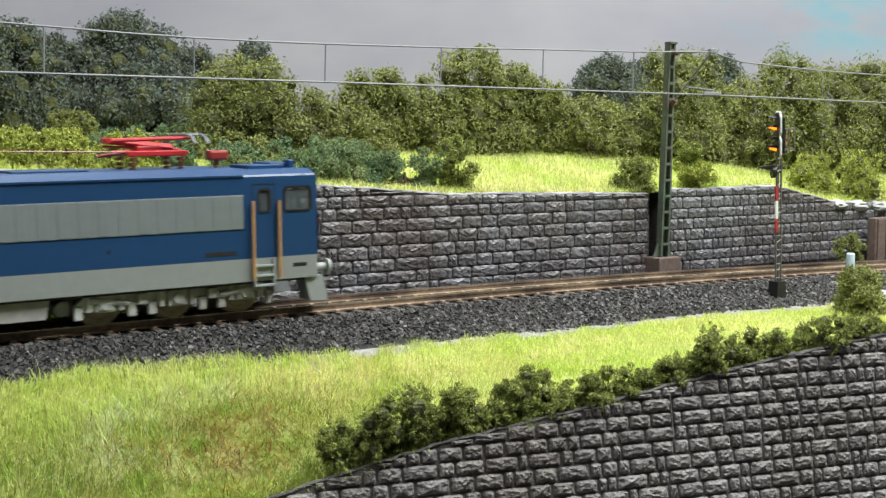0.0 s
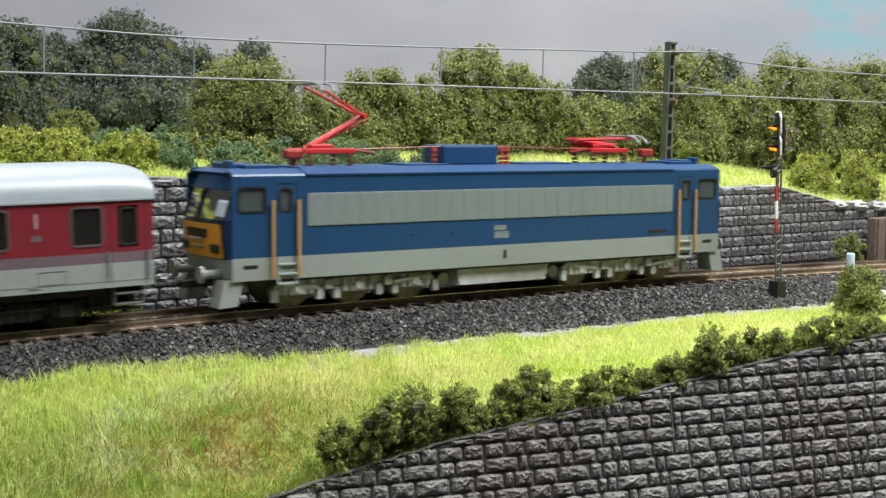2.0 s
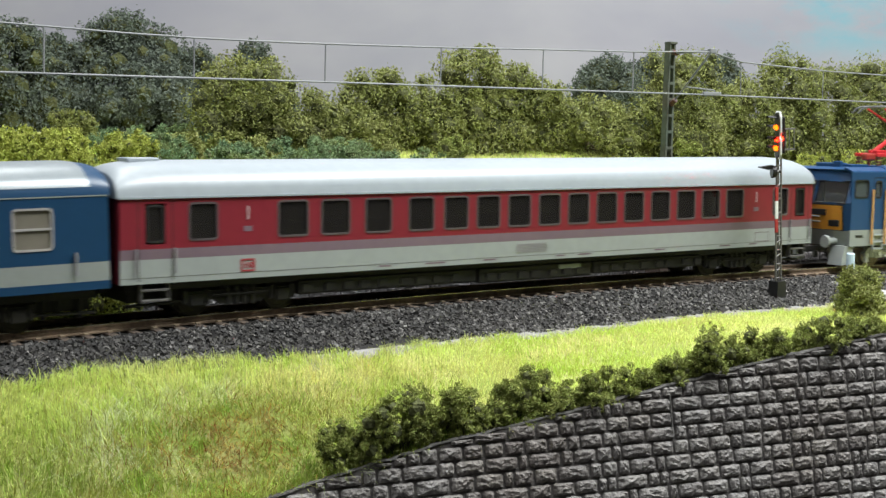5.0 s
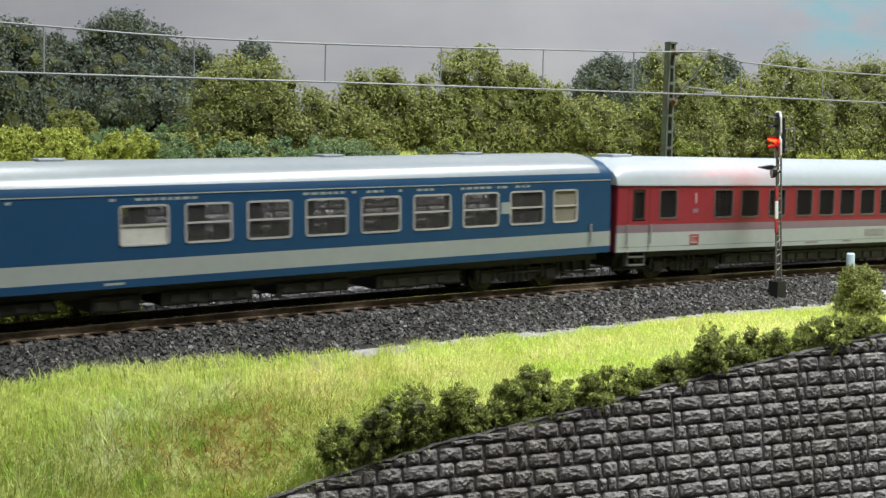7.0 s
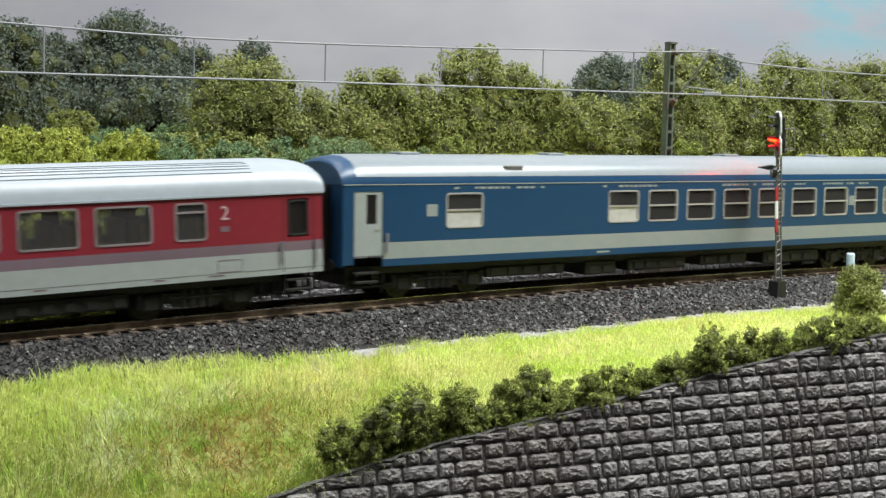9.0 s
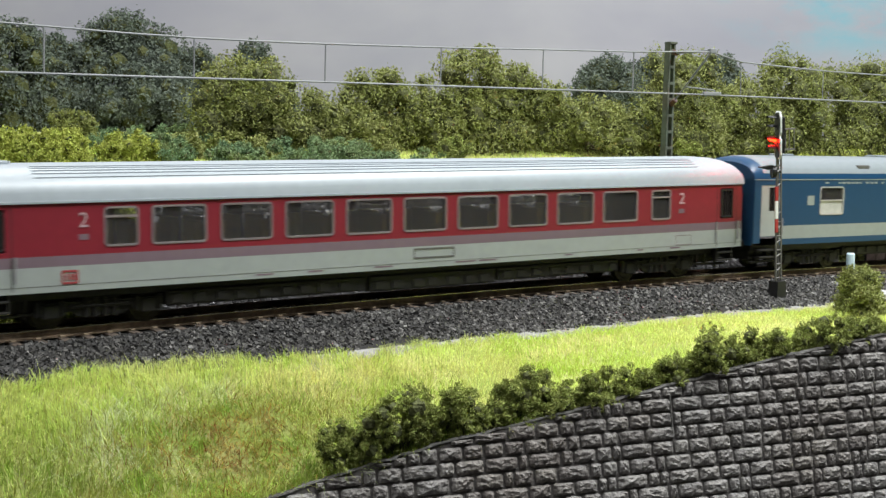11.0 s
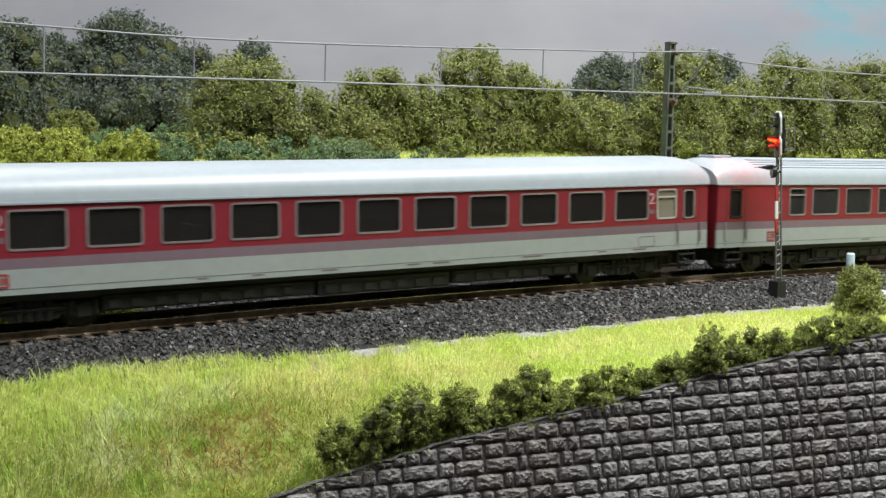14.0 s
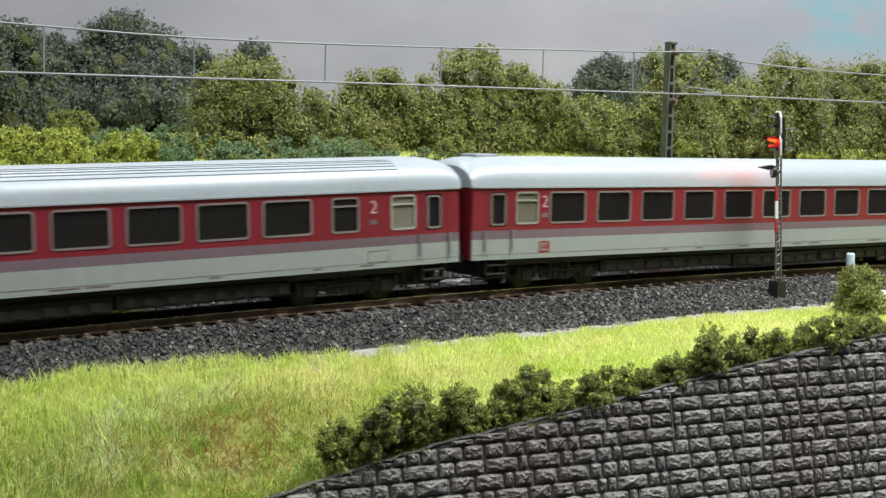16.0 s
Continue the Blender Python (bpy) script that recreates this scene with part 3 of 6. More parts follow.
def plant(name, label, category, x, y, z, w, h, mat, count, leaf, lumps=26, depth=None, trunk=True, ragged=0.35, group="", low=0.12, fullness=3.0, dome=False):
    """A shrub or tree on the ground at (x, y, z): stem, limbs and a crown of leaflets with gaps and an uneven outline."""
    ob = thing(name, label, category, at=(x, y, z), group=group)
    depth = depth or w * 0.8
    balls = []
    for i in range(lumps):
        ang = rng.uniform(0, 2 * math.pi)
        zz = low + (0.93 - low) * (i + rng.random()) / lumps
        reach = math.sqrt(max(0.05, 1 - max(0, (zz - 0.45) / 0.6) ** 2)) * (0.75 + 0.25 * min(1, zz / 0.35)) * rng.uniform(0.45, 1.05)
        r = rng.uniform(0.09, 0.25) * min(w, h * 1.3) * (1.1 - 0.35 * zz)
        if dome:
            reach, r = min(1.0, reach * 1.1) * math.sqrt(max(0.04, 1 - zz ** 2.6)), r * 0.8
        px = math.cos(ang) * reach * max(0.5, w * 0.5 - r * 0.75)
        py = math.sin(ang) * reach * max(0.5, depth * 0.5 - r * 0.75)
        pz = min(zz * h, h - r * 0.6)
        balls.append((px, py, pz + rng.uniform(-1, 1) * ragged, r))
    for i in range(max(3, lumps // 4)):
        b = balls[rng.integers(len(balls))]
        balls.append((b[0] * 1.08, b[1] * 1.08, min(h * 1.02, b[2] + b[3] * 0.9), b[3] * 0.45))
    clusters = []
    size = max(leaf * 1.5, 1.1)
    for b in balls:
        for _ in range(int(max(8, 7.0 * (b[3] / size) ** 2))):
            d = rng.normal(size=3)
            d /= np.linalg.norm(d)
            p = np.array(b[:3]) + d * b[3] * (rng.uniform(0.72, 1.0) + (rng.random() < 0.1) * 0.25) * np.array((1, 1, 0.85))
            clusters.append((*p, size * rng.uniform(0.6, 1.35)))
    v, f = leaf_cloud(clusters, int(count * fullness), leaf * 0.7, 0.9, 0.35)
    v[:, :, 2] = np.maximum(v[:, :, 2], 0.05)
    crown = new("crown", soup("crown", v, f, mat))
    crown.parent = ob
    if trunk:
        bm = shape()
        # dark balls put inside the crown as painted shade between boughs
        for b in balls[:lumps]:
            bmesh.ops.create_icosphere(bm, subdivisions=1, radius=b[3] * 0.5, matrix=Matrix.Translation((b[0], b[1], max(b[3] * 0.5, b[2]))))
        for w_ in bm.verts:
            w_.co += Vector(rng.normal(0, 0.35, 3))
        part("crown_shade_core", bm, TWIG_SHADE, ob)
        bm = shape()
        t = max(0.5, w * 0.022)
        rod(bm, (0, 0, -1.5), (w * 0.01, 0, h * 0.45), t, t * 0.6)
        for b in balls[:7]:
            rod(bm, (w * 0.005, 0, h * rng.uniform(0.1, 0.35)), b[:3], t * 0.5, t * 0.2, 6)
        part("trunk", bm, BARK, ob)
    return ob


def foam_bush(x, y, z, w, h, mat, group):
    """A low bush of coarse foam flocks: a crown of many small rough clumps on twigs."""
    ob = thing("bush", "dark olive foam bush along the front wall top", "bush", at=(x, y, z), group=group)
    flocks = []
    n = max(80, int(w * h * 1.35))
    lobes = [(rng.uniform(-0.42, 0.42) * w, rng.uniform(-0.3, 0.3) * w * 0.6, rng.uniform(0.08, 0.8) * h, rng.uniform(0.13, 0.3) * min(w, h)) for _ in range(max(10, int(w / 1.0)))]
    for i in range(n):
        l = lobes[rng.integers(len(lobes))]
        d = rng.normal(size=3)
        d /= np.linalg.norm(d)
        p = np.array(l[:3]) + d * l[3] * rng.uniform(0.45, 1.05)
        flocks.append((p[0], p[1], max(0.5, p[2]), rng.uniform(0.45, 1.05)))
    v, f = leaf_cloud(flocks, n * 30, 0.36, 1.0, 0.5)
    v[:, :, 2] = np.maximum(v[:, :, 2], 0.0)
    crown = new("crown", soup("crown", v, f, mat))
    crown.parent = ob
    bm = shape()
    # dark balls as painted inner shade, each on a twig
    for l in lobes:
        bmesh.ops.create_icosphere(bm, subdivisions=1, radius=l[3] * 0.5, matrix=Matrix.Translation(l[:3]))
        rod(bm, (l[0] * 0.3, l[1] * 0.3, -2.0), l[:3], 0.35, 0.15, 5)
    part("crown_shade_core", bm, TWIG_SHADE, ob)
    return ob


def back_plants():
    olive = "olive-green leafy model tree behind the stone wall"
    for x, y, top, w, n in ((-9, 137, 85, 40, 4200), (14, 138, 73, 36, 3200), (58, 146, 82, 26, 2200), (72, 144, 84, 30, 2600), (44, 140, 66, 34, 2600), (92, 142, 74, 34, 2600), (110, 140, 96, 32, 3400), (132, 138, 90, 34, 3400), (152, 130, 82, 30, 2800), (172, 124, 72, 34, 2800), (196, 118, 69, 28, 2400), (228, 110, 98, 44, 4800), (250, 108, 78, 30, 2600), (276, 107, 86, 34, 3200), (306, 105, 98, 40, 4200), (334, 100, 93, 38, 3600), (364, 98, 97, 44, 3800)):
        z = float(hill_z(x, y)) - 0.5
        plant("tree", olive, "tree", x, y, z, w * 1.42, top - z, LEAF_OLIVE, n, 1.05, int(w * 1.2), group="trees behind the wall", low=0.02, fullness=3.6)
    dark = "small dark olive round shrub on the meadow"
    for x, y, w, h, top in ((46, 57, 19, 21, 54.7), (137, 53, 25, 16, 44), (202, 84, 15, 12, 51), (-75, 164, 24, 12, 63)):
        z = float(hill_z(x, y)) - 0.5
        plant("shrub", dark, "shrub", x, y, z, w, top - z, LEAF_DARK if x != -75 else LEAF_OLIVE, 2200, 0.75, 22, trunk=True, group="dark shrubs", low=0.05)
    gold = "yellow-green leafy bush on the meadow"
    for x, y, w, h, top in ((174, 49.5, 28, 11, 40.5), (268, 61, 28, 19, 45), (298, 56, 36, 25, 46), (-118, 97, 20, 16, 56), (-101, 97, 22, 15, 55.5), (-140, 92, 24, 16, 55), (-128, 70, 34, 0, 52), (-98, 66, 36, 0, 51), (-150, 62, 30, 0, 52), (-112, 84, 30, 0, 54), (-80, 90, 26, 0, 54)):
        z = float(hill_z(x, y)) - 0.5
        plant("bush", gold, "bush", x, y, z, w, top - z, LEAF_YELLOW, 2600, 0.8, 24, trunk=True, group="yellow-green bushes", low=0.05)
    teal = "low blue-green ground shrub spreading over the wall top"
    for x, y, w, top, d in ((-8, 66, 30, 49.5, 26), (22, 60, 42, 47.5, 20), (5, 82, 40, 51, 24), (-45, 168, 58, 57, 30), (-70, 130, 40, 53, 30), (-55, 72, 44, 49, 26), (-72, 100, 44, 54, 34), (-30, 82, 40, 51, 26), (10, 110, 44, 52, 30), (-20, 130, 40, 54, 26)):
        z = float(hill_z(x, y)) - 0.5
        plant("ground_shrub", teal, "shrub", x, y, z, w, top - z, LEAF_BLUE, 3400, 0.7, 34, depth=d, trunk=True, group="blue-green shrubs", low=0.02)
    for x, y, w, top in ((-26, 106, 40, 54.5), (-48, 112, 30, 53), (35, 108, 34, 53)):
        z = float(hill_z(x, y)) - 0.5
        plant("bush", "low olive leafy bush before the trees", "bush", x, y, z, w, top - z, LEAF_OLIVE, 2600, 0.9, 26, group="olive bushes", low=0.03)
    # leafy trees added in place of trees printed on the backdrop board
    for x, y, w, top, n in ((63, 472, 100, 131, 9000), (20, 474, 70, 114, 5000), (110, 470, 60, 112, 4500), (153, 465, 50, 116, 4000), (-18, 450, 70, 122, 5000), (-75, 455, 90, 112, 4500), (70, 452, 120, 96, 6000), (140, 446, 80, 92, 4500), (352, 312, 66, 106, 6000), (392, 310, 56, 108, 4500), (441, 290, 46, 111, 3600), (420, 296, 50, 90, 3000)):
        z = float(hill_z(x, y)) - 0.5
        plant("far_tree", "dark green leafy tree modelled in place of one printed on the backdrop", "tree", x, y, z, w, top - z, LEAF_FAR, n, 1.7, 80, group="far dark trees", low=0.02, fullness=3.2, dome=True)


def front_plants():
    hedge = ((-92, -85, -31.9, 14, 10), (-80, -87.6, -28.5, 16, 15), (-69, -90, -27.2, 13, 8), (-59, -92.3, -25.6, 12, 13), (-48.5, -94.7, -24, 11, 11), (-41.5, -96, -22.6, 13, 14), (-31, -98.6, -20.9, 12, 8), (-20, -101, -18.9, 13, 10), (-8, -104, -16.5, 13, 8), (5, -106.7, -14.2, 12, 10), (20, -110, -14.2, 17, 13.5), (34.5, -113.3, -10.8, 12, 10), (45, -115.6, -9.0, 10, 9), (60.5, -119, -7.4, 19, 11), (78, -123, -6.5, 12, 7))
    between = [((a[0] + b[0]) / 2, (a[1] + b[1]) / 2 + 0.5, (a[2] + b[2]) / 2, 10.5, 0.5 * min(a[4], b[4]) + 2.2) for a, b in zip(hedge, hedge[1:])]
    for x, y, z, w, h in (*hedge, *between):
        g = float(ground_z(x, y + 2))
        foam_bush(x, y - 2.4 + 0.18 * float(front_top(x)), g - 2.4, w * 1.3, h * 1.04 + max(0, z - g) + 1.6, LEAF_DARK, "front wall bushes")
    for x, y, w, h in ((137, -70, 22, 17), (124, -84, 15, 11), (150, -62, 20, 15)):
        plant("bush", "olive-green leafy bush beside the signal", "bush", x, y, float(ground_z(x, y)) - 0.5, w, h, LEAF_OLIVE, 2400, 0.8, 24, group="bushes by the signal", low=0.04)
    plant("shrub", "small dark shrub at the foot of the stone wall", "shrub", 262, 33, -9.5, 17, 15, LEAF_OLIVE, 1400, 0.8, 16, group="dark shrubs", low=0.04)
    for x, y, w, h in ((-120, 38, 32, 54), (-106, 40, 26, 50), (-132, 37, 20, 40)):
        plant("bush", "tall yellow-green bush growing up the stone wall", "bush", x, y - 3, -10, w, h, LEAF_YELLOW, 3000, 0.85, 40, depth=17, group="yellow-green bushes", low=0.03)
    plant("bush", "yellow-green bush beside the track", "bush", -150, 31, -9, 44, 10, LEAF_YELLOW, 2200, 0.8, 24, group="yellow-green bushes", low=0.04)


def blades(x, y, z, length, lean, width, lying=0.0):
    """Bent grass fibres: three triangles each."""
    k = len(x)
    ang = 3.0 * np.sin(x * 0.09 + 1.3 * np.sin(y * 0.13)) + 2.0 * np.sin(y * 0.21 + x * 0.05) + rng.normal(0, 0.9 + lying, k)
    tilt = np.abs(rng.normal(lying, lean * (1 - 0.5 * min(1, lying)), k))
    out = np.stack([np.cos(ang) * np.sin(tilt), np.sin(ang) * np.sin(tilt), np.cos(tilt)], -1)
    side_ang = rng.uniform(0, math.pi, k)
    side = np.stack([np.cos(side_ang), np.sin(side_ang), np.zeros(k)], -1) * width[:, None]
    base = np.stack([x, y, z], -1)
    mid = base + out * (length * 0.55)[:, None]
    drop = out.copy()
    drop[:, 2] -= rng.uniform(0.0, 1.1, k)
    drop[:, :2] += rng.normal(0, 0.45, (k, 2))
    tip = mid + drop * (length * 0.5)[:, None]
    v = np.stack([base - side, base + side, mid + side * 0.7, mid - side * 0.7, tip], 1)
    b = 5 * np.arange(k)[:, None]
    f = np.concatenate([b + np.array(t) for t in ((0, 1, 2), (0, 2, 3), (3, 2, 4))], 0)
    return v, f


def grass(name, label, mat, x, y, z, length, lean, width, lying=0.0):
    v, f = blades(x, y, z, length, lean, width, lying)
    return tagged(new(name, soup(name, v, f, mat)), label, "grass", kind="stuff")


def meadows():
    # bank between ballast and front wall
    k = 105000
    x = rng.uniform(-235, 185, k)
    f = wall_lip(x)
    edge = -45.0 - 2.5 * np.sin(x * 0.06) - 2.0 * np.sin(x * 0.19) - 1.5 * np.sin(x * 0.4)
    edge = np.where(x < -60, edge + np.clip((-60 - x) / 40, 0, 1) * 7, edge)
    y = f + 1.5 + (edge - f - 1.5) * rng.random(k)
    tall = np.interp(x, [-200, -90, -40, 20, 180], [5.6, 5.2, 3.8, 2.6, 2.3])
    z = ground_z(x, y) - 0.2
    length = tall * rng.uniform(0.55, 1.25, k)
    w = rng.uniform(0.07, 0.14, k)
    west = np.clip((-28 - x + 0.35 * (y + 75)) / 60, 0, 1)
    low = np.clip((-52 - y) / 14, 0, 1)
    roll = rng.random(k)

    def spot(cx, cy, rx, ry):
        return np.exp(-((x - cx) / rx) ** 2 - ((y - cy) / ry) ** 2)
    streak = 0.75 + 0.5 * np.sin(x * 0.31 + y * 0.2) * np.sin(y * 0.37 - x * 0.12)
    straw = (1.1 * spot(-93, -60, 16, 9) + 1.1 * spot(-73, -55, 22, 7) + 0.7 * spot(-56, -62, 16, 7) + 0.9 * spot(-20, -68, 26, 7) + 0.9 * spot(14, -64, 26, 8) + 0.6 * spot(66, -60, 30, 8)) * streak
    wisp = (1.1 * spot(-134, -57, 14, 4) + spot(-113, -55, 12, 4) + 1.1 * spot(-148, -62, 7, 7) + 0.7 * spot(-138, -70, 10, 5)) * streak
    tangle = (1.2 * spot(-124, -71, 20, 10) + 1.1 * spot(-107, -71, 16, 9) + 0.9 * spot(-113, -83, 16, 8)) * streak
    chance = rng.random(k)
    kind = np.where(roll < west * (0.15 + 0.6 * low), 1, 0)
    kind = np.where(chance < 0.8 * straw + 0.04, 2, kind)
    kind = np.where(rng.random(k) < 1.1 * tangle, 1, kind)
    kind = np.where(rng.random(k) < 0.5 * tangle, 4, kind)
    kind = np.where(rng.random(k) < 0.5 * wisp, 3, kind)
    length = length * (1 - 0.35 * np.clip(tangle, 0, 1)) * (1 + 0.12 * np.sin(x * 0.4 + 2 * np.sin(y * 0.3)))
    z = z + np.clip(tangle + wisp, 0, 1) * rng.uniform(0.0, 3.0, k) + np.clip(straw, 0, 1) * rng.uniform(0, 1.6, k)
    for n, name, label, mat, lean, lying in ((0, "grass", "bright yellow-green static grass on the bank", GRASS, 0.7, 0.0), (1, "long_grass", "olive-green tangled long grass on the bank", GRASS_LONG, 0.9, 0.7), (2, "dry_grass", "straw-coloured dry static grass on the bank", GRASS_DRY, 0.9, 0.1), (3, "wispy_grass", "pale wispy tufts of fibre in the grass", GRASS_PALE, 1.0, 1.2), (4, "rusty_grass", "rust-brown tangled fibres on the bank", GRASS_RUST, 1.0, 1.2)):
        s = kind == n
        grass(name, label, mat, x[s], y[s], z[s], length[s] * (1.5 if n == 3 else 1.0), lean, w[s] * (0.7 if n == 3 else 1.0), lying)
    # fringe that hangs over the coping of the front wall
    k = 5000
    x = -190 + 150 * rng.random(k) ** 1.2
    y = wall_lip(x) + rng.uniform(0.8, 5.0, k)
    z = np.maximum(ground_z(x, y), front_top(x) - 0.6)
    grass("fringe_grass", "olive-green grass fringe over the wall coping", GRASS_LONG, x, y, z, rng.uniform(2.0, 4.2, k), 0.9, rng.uniform(0.09, 0.17, k))
    # meadow above the back wall
    k = 40000
    x = rng.uniform(-190, 400, k)
    y = BACK_Y + 3 + 100 * rng.random(k) ** 1.3
    z = hill_z(x, y) - 0.2
    pale = (x > 45) & (x < 120) & (y < 62 + 5 * np.sin(x * 0.1)) & (rng.random(k) < 0.8)
    length = rng.uniform(2.2, 4.6, k)
    w = rng.uniform(0.14, 0.24, k)
    for sel, name, label, mat in ((~pale, "grass", "bright green static grass behind the stone wall", GRASS), (pale, "dry_grass", "pale tufts of dry grass at the wall top", GRASS_DRY)):
        grass(name, label, mat, x[sel], y[sel], z[sel], length[sel], 0.5, w[sel])


retaining_walls()
back_plants()
front_plants()
meadows()


# ---- overhead line, mast, signal, post ----
def wire(bm, points, r, sides=6):
    """One bent tube through the points."""
    pts = [Vector(p) for p in points]
    rows = []
    for i, p in enumerate(pts):
        d = (pts[min(i + 1, len(pts) - 1)] - pts[max(i - 1, 0)]).normalized()
        q = d.to_track_quat("Z", "Y").to_matrix()
        rows.append([bm.verts.new(p + q @ Vector((math.cos(a) * r, math.sin(a) * r, 0))) for a in (2 * math.pi * k / sides for k in range(sides))])
    for a, b in zip(rows, rows[1:]):
        for k in range(sides):
            bm.faces.new((a[k], a[(k + 1) % sides], b[(k + 1) % sides], b[k]))
    bm.faces.new(rows[0][::-1]), bm.faces.new(rows[-1])
    return bm


def overhead_line():
    line = thing("overhead_line", "grey overhead line with contact wire, messenger and droppers", "overhead line")
    low = [(-420, 0, 71.5), (-300, 0, 72), (-150.7, 0, 71.9), (-47, 0, 71.6), (43, 0, 71.1), (131.3, 0, 70.6), (198.8, 0, 69.7), (242.8, 0, 69.1), (420, 0, 67.5)]
    part("contact_wire", wire(shape(), low, 0.36), GALVANISED, line)
    high = [(-420, 0, 92), (-330, 0, 94), (-250, 0, 91), (-200, 0, 88.3), (-150.3, 0, 85.7), (-115, 0, 84.4), (-92.7, 0, 83.9), (-70, 0, 83.8), (-46.9, 0, 83.9), (-1.6, 0, 84.5), (44.2, 0, 85.5), (88.4, 0, 86.3), (130.6, 0, 87.8)]
    part("messenger_wire", wire(shape(), high, 0.33), GALVANISED, line)
    part("messenger_wire", wire(shape(), [(131.5, 0, 87.6), (147.8, 0, 84.3), (199.3, 0, 82.1), (242, 0, 81.3), (330, 0, 80.6), (420, 0, 81)], 0.34), GALVANISED, line)
    xl, zl = [p[0] for p in low], [p[2] for p in low]
    xh, zh = [p[0] for p in high], [p[2] for p in high]
    for x in (-230, -184, -138.5, -92.7, -47, -1.5, 43.6, 88):
        part("dropper", rod(shape(), (x, 0, np.interp(x, xl, zl)), (x + 0.4, 0, np.interp(x, xh, zh)), 0.28, None, 6), GALVANISED, line)
    for x, z in ((147.8, 84.3), (199, 82.1), (245, 81.3), (290, 80.9)):
        part("dropper", rod(shape(), (x, 0, np.interp(x, xl, zl)), (x, 0, z), 0.22, None, 6), GALVANISED, line)


def mast():
    ob = thing("catenary_mast", "dull green lattice mast with cantilever on a brown concrete foot", "mast", at=(143.6, 39, 0))
    part("foot", box(shape(), -6.2, 7.0, -4.5, 5, -12, 0.8, 0.4), CONCRETE, ob, "brown concrete foot block")
    for sx in (-1.0, 1.0):
        bm = shape()
        prism(bm, [(sx * 2.1 - 0.5, 0.6), (sx * 2.1 + 0.5, 0.6), (sx * 1.3 + 0.42 + 2.0, 93.5), (sx * 1.3 - 0.42 + 2.0, 93.5)], -1.6, -1.15)
        prism(bm, [(sx * 2.1 - 0.2 + sx * 0.35, 0.6), (sx * 2.1 + 0.2 + sx * 0.35, 0.6), (sx * 1.3 + 0.2 + sx * 0.3 + 2.0, 93.5), (sx * 1.3 - 0.2 + sx * 0.3 + 2.0, 93.5)], -1.15, 1.15)
        prism(bm, [(sx * 2.1 - 0.5, 0.6), (sx * 2.1 + 0.5, 0.6), (sx * 1.3 + 0.42 + 2.0, 93.5), (sx * 1.3 - 0.42 + 2.0, 93.5)], 1.15, 1.6)
        part("channel", bm, MAST_GREEN, ob)
    for i in range(13):
        z = 6.5 + i * 7.0
        c, w = 2.0 * z / 93.5, 2.0 - 0.75 * z / 93.5
        part("batten", box(shape(), c - w, c + w, -1.65, -1.2, z - 0.6, z + 0.6, 0.1), MAST_GREEN, ob)
    for sx in (-1, 1):
        bm = shape()
        prism(bm, [(sx * 2.8, 0.7), (sx * 5.8, 0.7), (sx * 2.8, 7.0)], -0.4, 0.4)
        part("gusset", bm, MAST_GREEN, ob)
    part("insulator", rod(shape(), (2.6, -1.5, 89.8), (1.2, -5.0, 89.2), 1.25, 1.0, 10), BROWN, ob, "brown ribbed insulator")
    part("top_arm", rod(shape(), (1.2, -5, 89.4), (-12.6, -38.6, 88.3), 0.5), GALVANISED, ob)
    part("insulator", rod(shape(), (2.0, -1.5, 67.5), (1.0, -4.8, 69.2), 1.3, 1.0, 10), BROWN, ob, "brown ribbed insulator")
    part("strut", rod(shape(), (1.0, -4.8, 69.5), (-11.5, -37, 87.6), 0.42), GALVANISED, ob)
    part("registration_arm", box(shape(), -17.5, -7.5, -39.6, -38.4, 70.4, 71.8, 0.2), GALVANISED, ob)
    part("registration_tube", rod(shape(), (-2.5, -14, 74.6), (-10.5, -38.6, 72.4), 0.35), GALVANISED, ob)
    part("clamp", box(shape(), -14.4, -11.2, -39.8, -38.0, 87.2, 89.2, 0.3), GALVANISED, ob)
    part("end_cap", box(shape(), 0.2, 4.6, -1.9, 1.9, 93.3, 94.4, 0.2), MAST_GREEN, ob)


SIGNAL_AT = (137.6, -31, 0)
SIGNAL_TURN = -33.0


